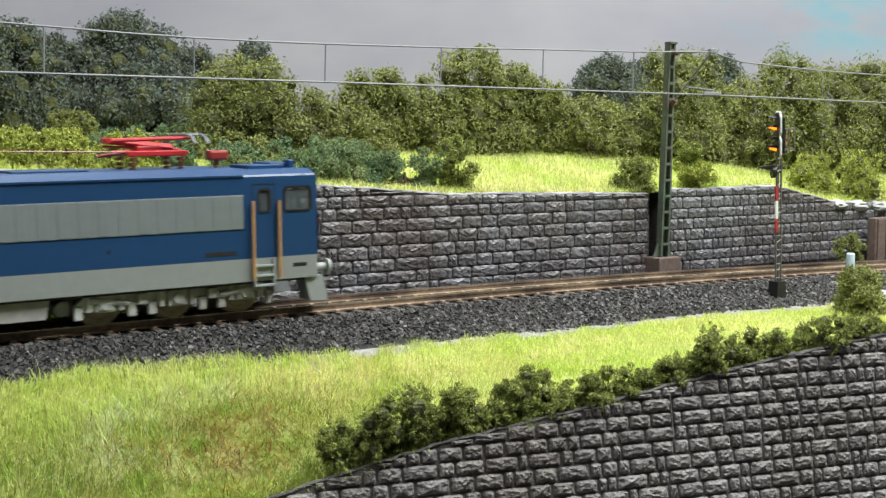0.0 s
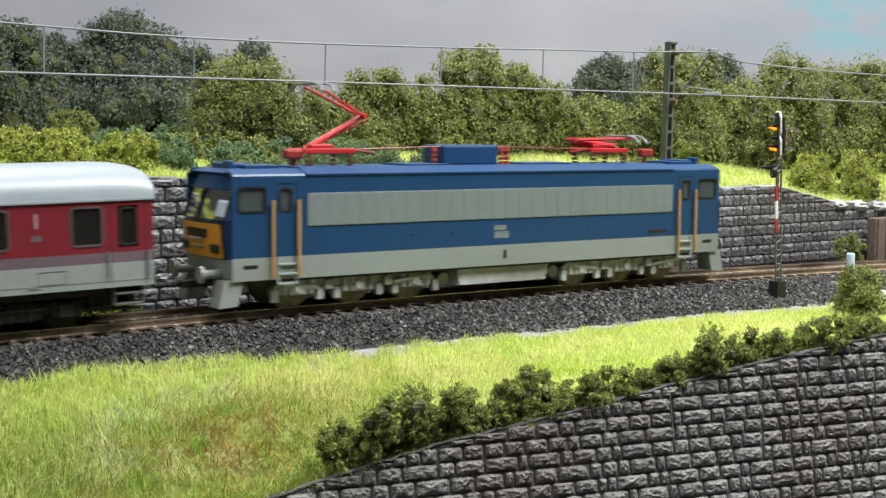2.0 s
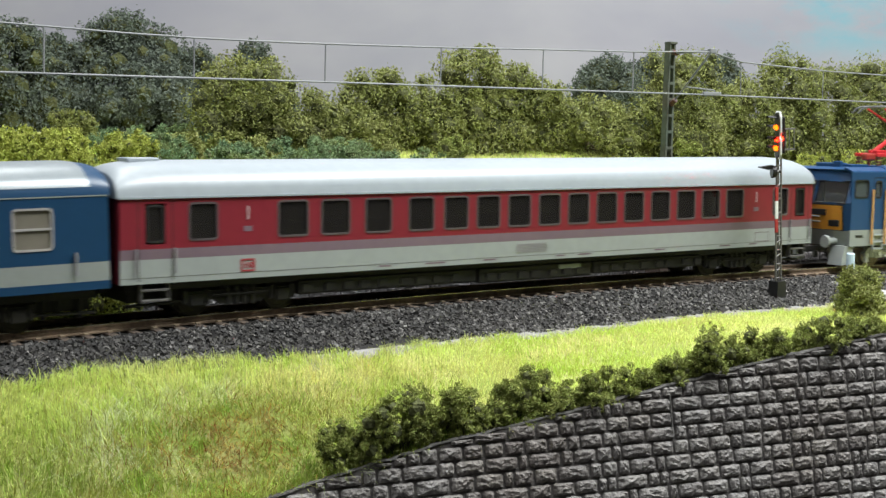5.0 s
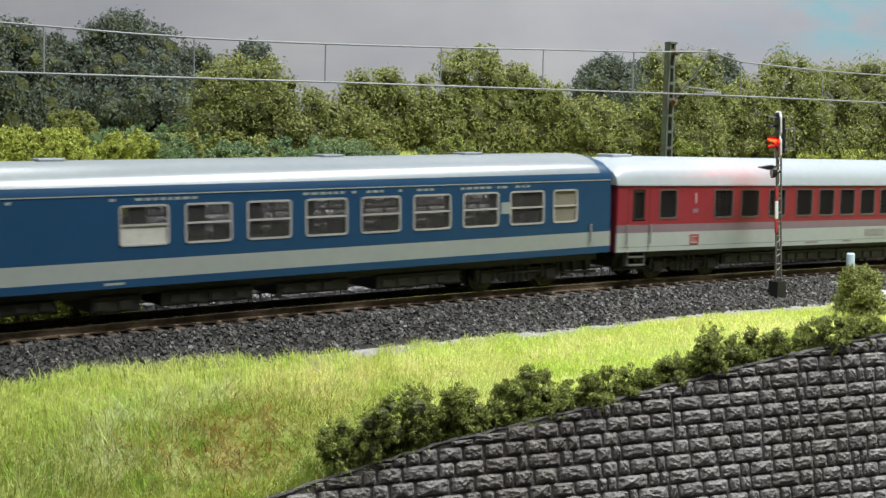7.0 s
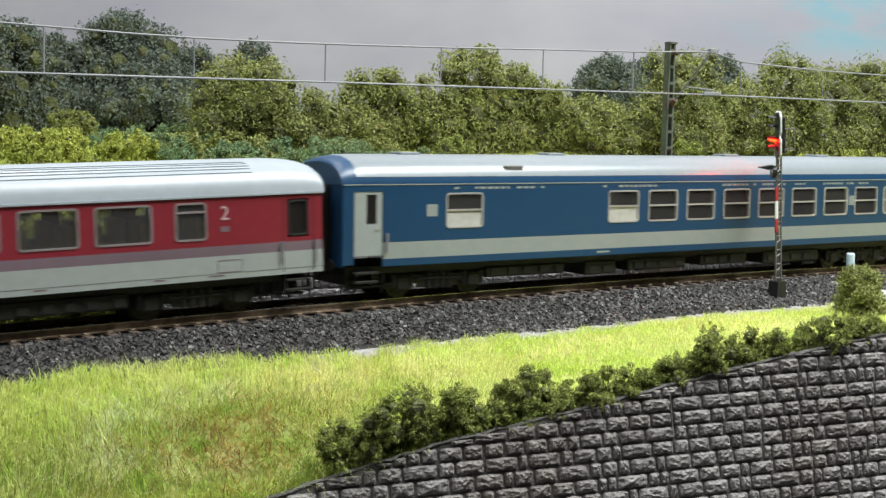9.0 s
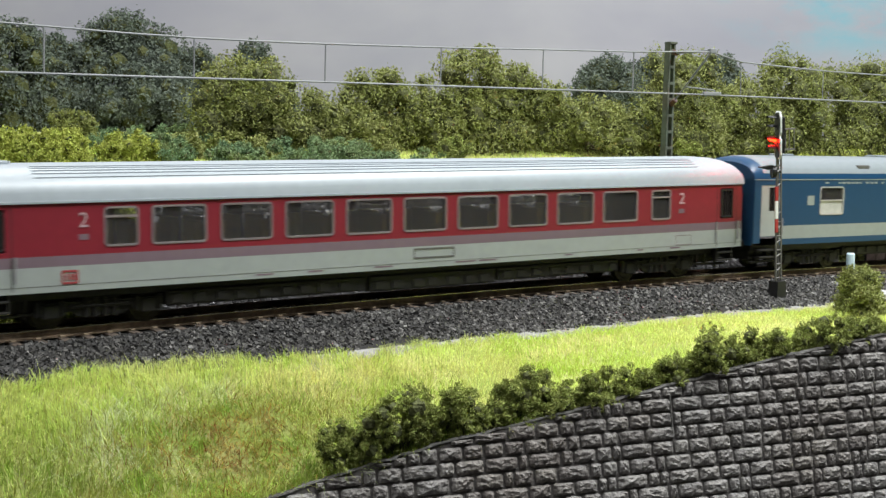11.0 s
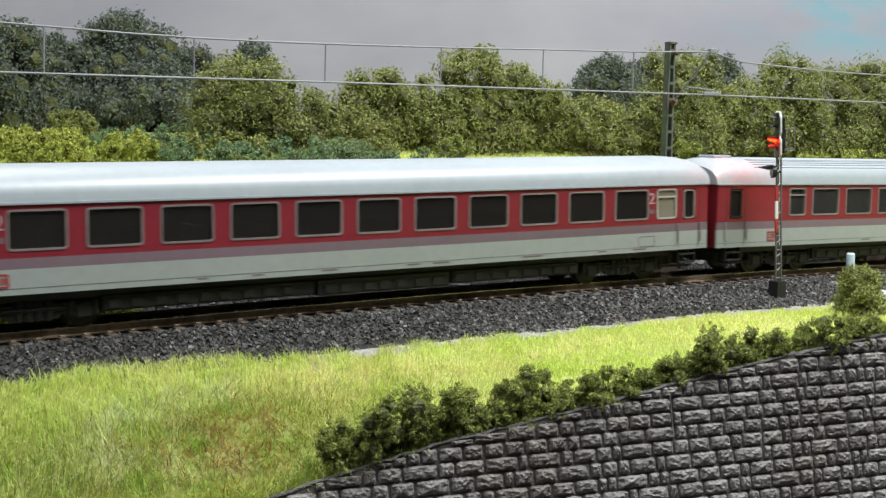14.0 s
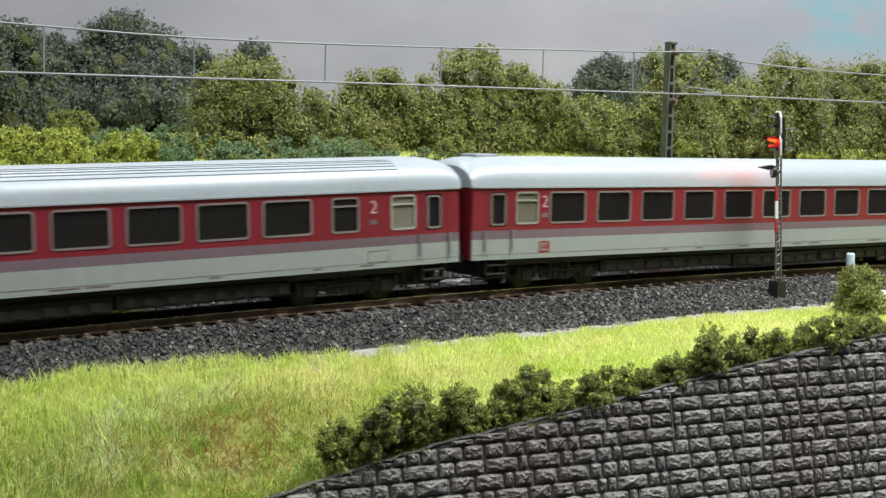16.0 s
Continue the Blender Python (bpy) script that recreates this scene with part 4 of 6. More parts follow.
def signal():
    ob = thing("light_signal", "slender grey colour-light signal with black head and white rim", "railway signal", at=SIGNAL_AT)
    ob.rotation_euler = (0, radians(-2.0), 0)
    bm = shape()
    prism(bm, [(-2.7, -11), (2.9, -11), (2.3, -2.3), (-2.1, -2.3)], -2.3, 2.3)
    part("foot", bm, BLACK, ob, "black ribbed foot")
    bm = shape()
    for x, y in ((-1.5, -0.6), (1.4, -0.6), (1.4, 0.8)):
        rod(bm, (x, y, -2.4), (x * 0.85, y, 46.5), 0.42, 0.38, 6)
    part("mast_tube", bm, MAST_GREY, ob)
    bm = shape()
    for i in range(17):
        z = -1.0 + i * 2.75
        rod(bm, (-1.5, -0.6, z), (1.4, -0.6, z + (1.3 if i % 2 else 0)), 0.26, None, 5)
    part("lattice", bm, MAST_GREY, ob)
    for z0, z1, mat in ((29.4, 34.8, SIGN_RED), (22.4, 29.2, WHITE), (17.0, 22.2, SIGN_RED)):
        part("marker_plate", box(shape(), -2.7, -1.2, -1.5, -0.9, z0, z1, 0.1), mat, ob)
    turn = Matrix.Rotation(radians(SIGNAL_TURN), 4, "Z")

    def turned(bm):
        bmesh.ops.transform(bm, matrix=turn, verts=bm.verts)
        return bm
    # board stands across the local x axis, its face towards -x
    outline = [(-2.4, 46.2), (2.4, 46.2), (3.4, 47.8), (3.4, 52.6), (2.3, 54.3), (3.4, 56.0), (3.4, 61.2), (2.2, 63.2), (-2.2, 63.2), (-3.4, 61.2), (-3.4, 56.0), (-2.3, 54.3), (-3.4, 52.6), (-3.4, 47.8)]
    board = part("head_board", turned(prism(shape(), outline, -0.4, 0.5, "x")), BLACK, ob)
    bm = shape()
    ring = [(y * 1.1, 54.7 + (z - 54.7) * 1.035) for y, z in outline]
    for (a, b), (c, d) in zip(ring, ring[1:] + ring[:1]):
        rod(bm, (0.1, a, b), (0.1, c, d), 0.42, None, 6)
    part("head_rim", turned(bm), WHITE, board, "white rim round the signal head")
    part("head_case", turned(box(shape(), 0.5, 2.5, -1.5, 1.5, 47.6, 61.8, 0.5)), BLACK, board)
    for z in (61.0, 57.6, 53.0, 49.6):
        bm = shape()
        for i in range(9):
            a0, a1 = math.pi * (i / 9), math.pi * ((i + 1) / 9)
            q = [(-0.4, 1.5 * math.cos(a0), z + 1.3 * math.sin(a0)), (-0.4, 1.5 * math.cos(a1), z + 1.3 * math.sin(a1)), (-4.3, 1.35 * math.cos(a1), z + 0.4 + 0.95 * math.sin(a1)), (-4.3, 1.35 * math.cos(a0), z + 0.4 + 0.95 * math.sin(a0))]
            bm.faces.new([bm.verts.new(p) for p in q])
        bmesh.ops.solidify(bm, geom=bm.faces, thickness=0.18)
        part("hood", turned(bm), BLACK, board, "black lamp hood")
    # lower lamp on its own bracket
    part("lower_lamp", turned(rod(rod(shape(), (-2.4, 0, 40.6), (-0.8, 0, 40.6), 2.5, 2.3, 16), (-0.8, 0, 40.6), (1.2, 0, 40.6), 0.6, 0.6, 8)), BLACK, ob)
    bm = shape()
    prism(bm, [(-7.4, 42.6), (-2.2, 43.2), (-2.2, 41.6), (-4.2, 41.4), (-7.2, 42.2)], -1.8, 1.8)
    part("hood", turned(bm), BLACK, ob)
    bm = shape()
    box(bm, 2.4, 9.0, -1.0, 1.0, 56.6, 57.2, 0.1)
    box(bm, 2.4, 9.0, -1.0, 1.0, 48.6, 49.3, 0.1)
    for x in (3.6, 5.6, 8.4):
        box(bm, x - 0.2, x + 0.2, -0.9, -0.6, 49.2, 56.7)
    part("service_platform", bm, MAST_GREY, ob, "grey service platform and cage")
    # lens discs: a lit face on one side and a dark one on the other
    lenses = []
    for z, lit, mat in ((57.6, "yellow", YELLOW_GLOW), (49.6, "yellow", YELLOW_GLOW), (53.0, "red", RED_GLOW)):
        bm = shape()
        rod(bm, (-0.2, 0, 0), (0.2, 0, 0), 1.1, 1.1, 14)
        lens = new("lens", mesh_of("lens", bm, BLACK))
        lens.parent = ob
        bm = shape()
        # lens drawn out as a glowing cone, imitating light on the hood's inside
        rod(bm, (-2.9, 0, 0.5), (-0.2, 0, 0), 0.6, 1.05, 14)
        part("lens_glow_cone", bm, mat, lens, lit + " signal lens and hood glow, lit")
        lenses.append((lens, z, lit))
    return lenses


def lineside():
    bm = shape()
    rod(bm, (0, 0, -12), (0, 0, 7.0), 1.75, 1.75, 12)
    rod(bm, (0, 0, 7.0), (0, 0, 7.5), 1.75, 1.3, 12)
    thing("marker_post", "pale blue-white round marker post beside the track", "post", bm, POST_BLUE, at=(189.6, -25, -2), smooth=True)
    wall = thing("timber_bulkhead", "weathered brown timber bulkhead beside the stone wall", "bulkhead", box(shape(), 0, 34, 0.8, 6, -12, 13, 0.5), CONCRETE, at=(284, 33, 0))
    for i in range(5):
        part("plank", box(shape(), 1 + i * 6.6, 6.6 + i * 6.6, 0, 0.9, -11, 12.5, 0.2), CONCRETE, wall)


def plaster_rocks():
    for x, y, z, r in ((268, 47, 19.5, 6), (284, 48, 18.5, 7), (300, 47, 18, 7), (176, -52, -8.5, 5), (170, -46, -8.5, 3.5)):
        bm = shape()
        bmesh.ops.create_icosphere(bm, subdivisions=3, radius=r)
        for v in bm.verts:
            v.co *= 1 + 0.28 * noise.noise(v.co * 0.35 + Vector((x, y, 0))) + 0.12 * noise.noise(v.co * 0.9)
            v.co.z *= 0.42
        thing("plaster_rock", "rough white plaster rock at the wall end", "rock", bm, WHITE_PLASTER, at=(x, y, z), group="plaster rocks", smooth=True)


overhead_line()
plaster_rocks()
mast()
LENSES = signal()
lineside()


# ---- the train ----
WHEELS = []


def panel_with_openings(bm, u0, u1, z0, z1, y0, y1, openings):
    """A side sheet from u0 to u1 with openings (a, b, low, high) cut through; one connected sheet."""
    us = sorted({u0, u1, *(v for o in openings for v in o[:2])})
    zs = sorted({z0, z1, *(v for o in openings for v in o[2:])})
    out, inn = (y0, y1)
    g = {(i, j, k): bm.verts.new((u, y, z)) for i, u in enumerate(us) for j, z in enumerate(zs) for k, y in enumerate((y0, y1))}
    solid = {(i, j) for i in range(len(us) - 1) for j in range(len(zs) - 1) if not any(a < (us[i] + us[i + 1]) / 2 < b and c < (zs[j] + zs[j + 1]) / 2 < d for a, b, c, d in openings)}
    for i, j in solid:
        bm.faces.new((g[i, j, 0], g[i + 1, j, 0], g[i + 1, j + 1, 0], g[i, j + 1, 0]))
        bm.faces.new((g[i, j, 1], g[i, j + 1, 1], g[i + 1, j + 1, 1], g[i + 1, j, 1]))
        for di, dj, p, q in ((-1, 0, (i, j), (i, j + 1)), (1, 0, (i + 1, j + 1), (i + 1, j)), (0, -1, (i + 1, j), (i, j)), (0, 1, (i, j + 1), (i + 1, j + 1))):
            if (i + di, j + dj) not in solid:
                bm.faces.new((g[p + (0,)], g[q + (0,)], g[q + (1,)], g[p + (1,)]))
    for v in [v for v in bm.verts if not v.link_faces]:
        bm.verts.remove(v)
    return bm


def rounded(a, b, c, d, r, n=4):
    """A rectangle's outline with round corners."""
    out = []
    for cx, cz, start in ((b - r, d - r, 0), (a + r, d - r, 90), (a + r, c + r, 180), (b - r, c + r, 270)):
        for i in range(n + 1):
            t = radians(start + 90 * i / n)
            out.append((cx + r * math.cos(t), cz + r * math.sin(t)))
    return out


def ring(bm, a, b, c, d, r, t, y0, y1):
    """A window frame round the opening a..b, c..d, of breadth t, from y0 to y1."""
    outer, inner = rounded(a - t * 0.45, b + t * 0.45, c - t * 0.45, d + t * 0.45, r + t * 0.4), rounded(a + t * 0.55, b - t * 0.55, c + t * 0.55, d - t * 0.55, max(0.25, r - t * 0.5))
    n = len(outer)
    vs = [[bm.verts.new((p[0], y, p[1])) for p in o] for o in (outer, inner) for y in (y0, y1)]
    of, ob_, nf, nb = vs
    fs = []
    for i in range(n):
        j = (i + 1) % n
        fs += [bm.faces.new((of[i], of[j], nf[j], nf[i])), bm.faces.new((ob_[j], ob_[i], nb[i], nb[j])), bm.faces.new((of[j], of[i], ob_[i], ob_[j])), bm.faces.new((nf[i], nf[j], nb[j], nb[i]))]
    bmesh.ops.recalc_face_normals(bm, faces=fs)
    return bm


def window(parent, a, b, c, d, y, glass, frame=ALU, bar=None, blind=None):
    """A coach window in the side at y (its sign says which side)."""
    s = -1 if y < 0 else 1
    f = part("window", ring(shape(), a, b, c, d, 1.1, 0.6, y + s * 0.18, y - s * 0.75), frame, parent)
    if bar:
        part("window_bar", box(shape(), a + 0.3, b - 0.3, *sorted((y + s * 0.1, y - s * 0.4)), bar - 0.3, bar + 0.3), frame, f)
    part("pane", box(shape(), a + 0.25, b - 0.25, *sorted((y - s * 0.35, y - s * 0.6)), c + 0.25, d - 0.25), glass, f)
    if blind:
        part("blind", box(shape(), a + 0.25, b - 0.25, *sorted((y - s * 0.3, y - s * 0.24)), *blind), CLOTH, f, "pale lowered blind")
    return f


def writing(parent, text, u, z, y, size, mat):
    c = bpy.data.curves.new("numeral", "FONT")
    c.body, c.size, c.align_x, c.extrude = text, size * MM, "CENTER", 0.08 * MM
    tmp = new("numeral", c)
    data = bpy.data.meshes.new_from_object(tmp.evaluated_get(bpy.context.evaluated_depsgraph_get()))
    bpy.data.objects.remove(tmp)
    data.materials.clear()
    data.materials.append(mat)
    ob = new("numeral", data)
    ob.parent = parent
    ob.matrix_basis = Matrix.Translation(Vector((u, y, z)) * MM) @ Matrix.Rotation(radians(90), 4, "X")
    return ob


def roof_shell(length, half, z0, rise, power, end, drop, flat_end=False):
    """A vaulted roof, its ends rounded down."""
    bm = shape()
    us = [-length, -length + end * 0.08, -length + end * 0.25, -length + end * 0.5, -length + end]
    us = us + [-length * 0.5, 0, length * 0.5] + [-u for u in us[::-1]]
    rows = []
    for u in us:
        d = max(0.0, (abs(u) - (length - end)) / end)
        k = 1 - drop * (1 - math.sqrt(max(0.0, 1 - d * d)))
        row = []
        for i in range(17):
            t = math.pi * i / 16
            c, s = math.cos(t), math.sin(t)
            y = half * math.copysign(abs(c) ** (2 / power), c)
            z = z0 + rise * k * abs(s) ** (2 / power)
            row.append(bm.verts.new((u, y, z)))
        rows.append(row)
    for p, q in zip(rows, rows[1:]):
        for i in range(16):
            bm.faces.new((p[i], p[i + 1], q[i + 1], q[i]))
    for row, flip in ((rows[0], 1), (rows[-1], -1)):
        bm.faces.new(row[::flip])
    bm.faces.new([r[0] for r in rows] + [r[-1] for r in rows[::-1]])
    bmesh.ops.recalc_face_normals(bm, faces=bm.faces)
    return bm


def wheelset(parent, u, radius, mat, half=7.6):
    """An axle with two flanged wheels, turning on its own centre."""
    bm = shape()
    rod(bm, (0, -half - 2.5, 0), (0, half + 2.5, 0), 0.9, None, 8)
    for s in (-1, 1):
        rod(bm, (0, s * half, 0), (0, s * (half + 2.1), 0), radius, radius, 28)
        rod(bm, (0, s * (half - 0.6), 0), (0, s * half, 0), radius + 0.7, radius + 0.7, 28)
        rod(bm, (0, s * (half + 2.1), 0), (0, s * (half + 2.35), 0), radius * 0.78, radius * 0.74, 28)
        for i in range(6):
            a = i * math.pi / 3
            rod(bm, (math.cos(a) * radius * 0.5, s * (half + 2.1), math.sin(a) * radius * 0.5), (math.cos(a) * radius * 0.5, s * (half + 2.6), math.sin(a) * radius * 0.5), radius * 0.1, None, 6)
    ob = part("wheelset", bm, mat, parent, "", (u, 0, radius))
    WHEELS.append((ob, u, radius))
    return ob


def coach_bogie(parent, centre):
    bm = shape()
    for s in (-1, 1):
        prism(bm, [(-19, 6.0), (-17, 7.6), (17, 7.6), (19, 6.0), (17.5, 4.6), (8.5, 4.9), (7, 3.4), (-7, 3.4), (-8.5, 4.9), (-17.5, 4.6)], s * 11.6 - 0.8, s * 11.6 + 0.8)
        for u in (-14.4, 14.4):
            box(bm, u - 2.3, u + 2.3, s * 12.2 - 0.9, s * 12.2 + 0.9, 3.3, 7.2, 0.3)
            for d in (-3.6, 3.6):
                rod(bm, (u + d, s * 12, 4.0), (u + d, s * 12, 8.2), 1.0, None, 8)
        for u in (-4.2, -1.4, 1.4, 4.2):
            rod(bm, (u, s * 12.5, 3.0), (u, s * 12.5, 8.6), 0.75, None, 8)
        rod(bm, (-9, s * 12.8, 6.4), (9, s * 12.8, 6.4), 0.6, None, 8)
    box(bm, -6, 6, -11, 11, 5, 9.2, 0.4)
    b = part("bogie", bm, UNDER, parent, "black bogie with springs and axle boxes", (centre, 0, 0))
    for u in (-14.4, 14.4):
        w = wheelset(b, u, 5.3, WHEEL)
    return b


def buffers_and_ends(ob, half, z0, mat, bellows=True):
    for s in (-1, 1):
        bm = shape()
        for y in (-10, 10):
            rod(bm, (s * half, y, 12.0), (s * (half + 0.5), y, 12.0), 1.0, None, 10)
            rod(bm, (s * (half + 0.4), y, 12.0), (s * (half + 0.8), y, 12.0), 2.3, 2.2, 14)
        part("buffers", bm, UNDER, ob)
        if bellows:
            bm = shape()
            for i in range(3):
                prism(bm, rounded(-8.5 + 0.2 * i, 8.5 - 0.2 * i, 12.5, 38.5 - 0.2 * i, 2.0, 3), s * half + s * (-0.3 + i * 0.4), s * half + s * (i * 0.4), "x")
            part("gangway_bellows", bm, UNDER, ob, "black rubber gangway bellows")
        bm = shape()
        rod(bm, (s * (half - 3), 0, 8.5), (s * (half + 0.6), 0, 8.5), 1.2, None, 6)
        box(bm, *sorted((s * (half - 1.4), s * (half + 0.8))), -1.6, 1.6, 7.4, 9.6, 0.2)
        part("coupling", bm, UNDER, ob)


def underfloor(ob, seed, long_boxes):
    r = random.Random(seed)
    for s in (-1, 1):
        bm = shape()
        # black block added for the train's shade; the rods are pipes and gear
        box(bm, *sorted((s * 129, s * 145)), -10.5, 10.5, 5.2, 9.4, 0.4)
        for u, low in ((131, 3.6), (135.5, 4.4), (141.5, 3.2)):
            rod(bm, (s * u, -11.2, low), (s * u, -11.2, 9.0), 0.8, None, 6)
        rod(bm, (s * 127, -11.8, 5.0), (s * 146, -11.8, 4.4), 0.5, None, 6)
        part("end_gear_shade", bm, UNDER, ob, "black pipes, brake gear and a block for the shade behind them")
    part("underframe", box(shape(), -146, 146, -12.5, 12.5, 8.8, 11.4, 0.2), UNDER, ob)
    for a, b, low in long_boxes:
        bm = shape()
        box(bm, a, b, -13.6, 13.6, low, 9.2, 0.5)
        for i in range(int((b - a) / 7)):
            u = a + 2 + i * 7 + r.uniform(-1, 1)
            box(bm, u, u + 3.5, -14.2, -13.5, low + 0.8, low + 3.4, 0.15)
        part("equipment_box", bm, UNDER, ob)


RED_SIDE = dict(bottom=11.3, stripe=18.1, red=22.2, gutter=36.2)


def red_coach(label, windows, frosted, doors, numerals, numeral, louvres, interior, seats, group="red coaches", half=150.8, saloon=False, emblem=-119.4, hatch=None, grille=None):
    """A red, mauve and light grey passenger coach, 26.4 m long at 1:87, on two bogies."""
    ob = thing("passenger_coach", label, "railway coach", group=group)
    y = 16.3
    low, high = 23.6, 34.5
    pane = GLASS_OPEN if saloon else GLASS
    for s in (-1, 1):
        y0, y1 = sorted((s * y, s * (y - 0.8)))
        holes = [(a, b, low, high) for a, b in windows + frosted] + [(a, b, low - 0.8, high + 0.1) for a, b in doors]
        part("upper_side", panel_with_openings(shape(), -half, half, 21.4, 36.2, y0, y1, holes), COACH_RED, ob, "red upper side panel")
        part("stripe", box(shape(), -half, half, y0, y1, 18.4, 21.4), COACH_MAUVE, ob, "mauve waist stripe")
        part("lower_side", box(shape(), -half, half, y0, y1, 11.3, 18.4), COACH_WHITE, ob, "light grey lower side panel")
        for a, b in windows:
            window(ob, a, b, low, high, s * y, pane, frame=ALU_DULL if len(windows) < 14 else FRAME_DARK, bar=(31.9 if b - a < 12 and s < 0 and len(windows) < 14 else None))
        for a, b in frosted:
            window(ob, a, b, low, high, s * y, FROSTED, bar=31.7)
        for a, b in doors:
            window(ob, a + 0.6, b - 0.6, low - 0.2, high - 0.5, s * y, GLASS, frame=UNDER if not frosted else ALU_DULL)
            c = (a + b) / 2
            bm = shape()
            for u in (c - 5.2, c + 5.2):
                box(bm, u - 0.12, u + 0.12, *sorted((s * (y + 0.03), s * (y - 0.2))), 12.0, 35.4)
            part("door_joint", bm, UNDER, ob)
            bm = shape()
            for u in (c - 6.0, c + 6.0):
                rod(bm, (u, s * (y + 0.5), 14.2), (u, s * (y + 0.5), 21.6), 0.3, None, 6)
            part("handrail", bm, HANDRAIL, ob)
            bm = shape()
            for k, z in enumerate((9.3, 6.2)):
                box(bm, c - 4.2, c + 4.2, *sorted((s * (y - 0.4), s * (y - 3.6))), z - 0.35, z + 0.35, 0.1)
            for u in (c - 4.2, c + 4.2):
                box(bm, u - 0.25, u + 0.25, *sorted((s * (y - 3.2), s * (y - 0.8))), 5.9, 11.4)
            part("door_step", bm, MAST_GREY if half < 149 else UNDER, ob, "folding door steps")
        for u in numerals:
            if s < 0:
                writing(ob, numeral, u, 29.2, -y - 0.1, 6.0, NUMERAL)
                part("mark", box(shape(), u - 1.4, u + 1.4, -y - 0.08, -y + 0.1, 25.6, 27.2), COACH_MAUVE, ob)
        if s < 0:
            bm = shape()
            ring(bm, emblem - 2.1, emblem + 2.2, 13.6, 17.0, 0.3, 0.6, -y - 0.12, -y + 0.1)
            for u in (emblem - 1.2, emblem, emblem + 1.0):
                box(bm, u, u + 0.7, -y - 0.1, -y + 0.1, 14.4, 16.2)
            part("emblem", bm, EMBLEM, ob, "small red square emblem")
            bm = shape()
            r = random.Random(int(windows[0][0] * 10))
            for u in (-62, -44, -20, 12, 22, 60, 95, 112):
                box(bm, u, u + r.uniform(3, 9), -y - 0.06, -y + 0.1, 12.2, 12.7)
            ring(bm, 115, 123, 13.4, 17.0, 0.3, 0.22, -y - 0.06, -y + 0.1)
            tagged(part("lettering", bm, COACH_MAUVE, ob), kind="stuff")
            if hatch:
                part("side_hatch", ring(shape(), *hatch, 14.6, 17.6, 0.3, 0.45, -y - 0.14, -y + 0.1), MAST_GREY, ob, "dark-framed hatch in the lower side")
            if grille:
                bm = shape()
                for i in range(6):
                    box(bm, *grille, -y - 0.1, -y + 0.1, 14.3 + i * 0.55, 14.65 + i * 0.55)
                part("side_grille", bm, HANDRAIL, ob, "grey louvred grille in the lower side")
                part("label_box", box(shape(), grille[1] + 8, grille[1] + 18, -14.0, -13.4, 7.2, 8.9, 0.2), COACH_WHITE, ob, "pale labelled box below the floor")
            part("side_seam", box(shape(), -half, half, -y - 0.05, -y + 0.1, 13.0, 13.14), MAST_GREY, ob)
    part("roof", roof_shell(half + 0.8, 16.55, 36.2, 10.7, 2.4, 15, 0.3), ROOF_WHITE, ob, "pale smooth vaulted roof", smooth=True)
    bm = shape()
    for s in (-1, 1):
        box(bm, -half - 0.4, half + 0.4, s * 16.62 - 0.18, s * 16.62 + 0.18, 36.0, 36.7, 0.05)
    part("gutter", bm, ROOF_WHITE, ob)
    if louvres:
        bm = shape()
        for k in range(5):
            yy = -13.9 + k * 1.35
            zz = 36.2 + 10.7 * (1 - (abs(yy) / 16.55) ** 2.4) ** (1 / 2.4)
            box(bm, -128, 128, yy - 0.14, yy + 0.14, zz - 0.4, zz + 0.16)
        part("roof_rib", bm, ROOF_GREY, ob, "long raised roof ribs")
    part("roof_vent", box(shape(), -142, -132, -5, 4, 45.4, 47.6, 0.4), ROOF_WHITE, ob, "flat roof ventilator")
    for s in (-1, 1):
        part("end_wall", panel_end(s * half, 16.3, 11.3, 36.2, s), COACH_RED, ob, "red end wall")
    buffers_and_ends(ob, half + 0.5, 11.3, UNDER)
    underfloor(ob, int(abs(windows[0][0])), ((-90, -21, 4.6), (-20, 31, 4.0), (32, 88, 4.6)))
    for c in (-109.5, 109.5):
        coach_bogie(ob, c)
    cabin(ob, windows, interior, seats, saloon)
    return ob


def panel_end(u, half, z0, z1, s):
    bm = shape()
    u0, u1 = sorted((u, u - s * 0.9))
    box(bm, u0, u1, -half + 0.85, half - 0.85, z0, z1)
    return bm


def cabin(ob, windows, mat, seats, saloon=False):
    """Floor, corridor wall and seats behind the windows."""
    part("cabin_floor", box(shape(), -147, 147, -15, 15, 16.0, 17.0), mat, ob)
    bm = shape()
    if saloon:
        for u in (-134, -112, 114, 134):
            box(bm, u - 0.3, u + 0.3, -15.2, 15.2, 17.0, 35.5)
    else:
        box(bm, -147, 147, 6.5, 7.1, 17.0, 36.0)
        for a, b in windows[:-1]:
            box(bm, b + 1.5, b + 2.1, -15.2, 6.5, 17.0, 35.5)
    part("partition", bm, mat, ob)
    for a, b in windows:
        bm = shape()
        c, w = (a + b) / 2, (b - a)
        for y0, y1 in ((-14.4, -4.0), (4.5, 14.4)) if saloon else ((-14.4, 4.0),):
            for d in (-0.33, 0.33):
                box(bm, c + d * w - 1.5, c + d * w + 1.5, y0, y1, 17.0, 21.5, 0.3)
                box(bm, c + d * w * 1.25 - (1.3 if saloon else 0.7), c + d * w * 1.25 + (1.3 if saloon else 0.7), y0, y1, 17.5, 29.4 if saloon else 27.8, 0.3)
        part("seat", bm, seats, ob)


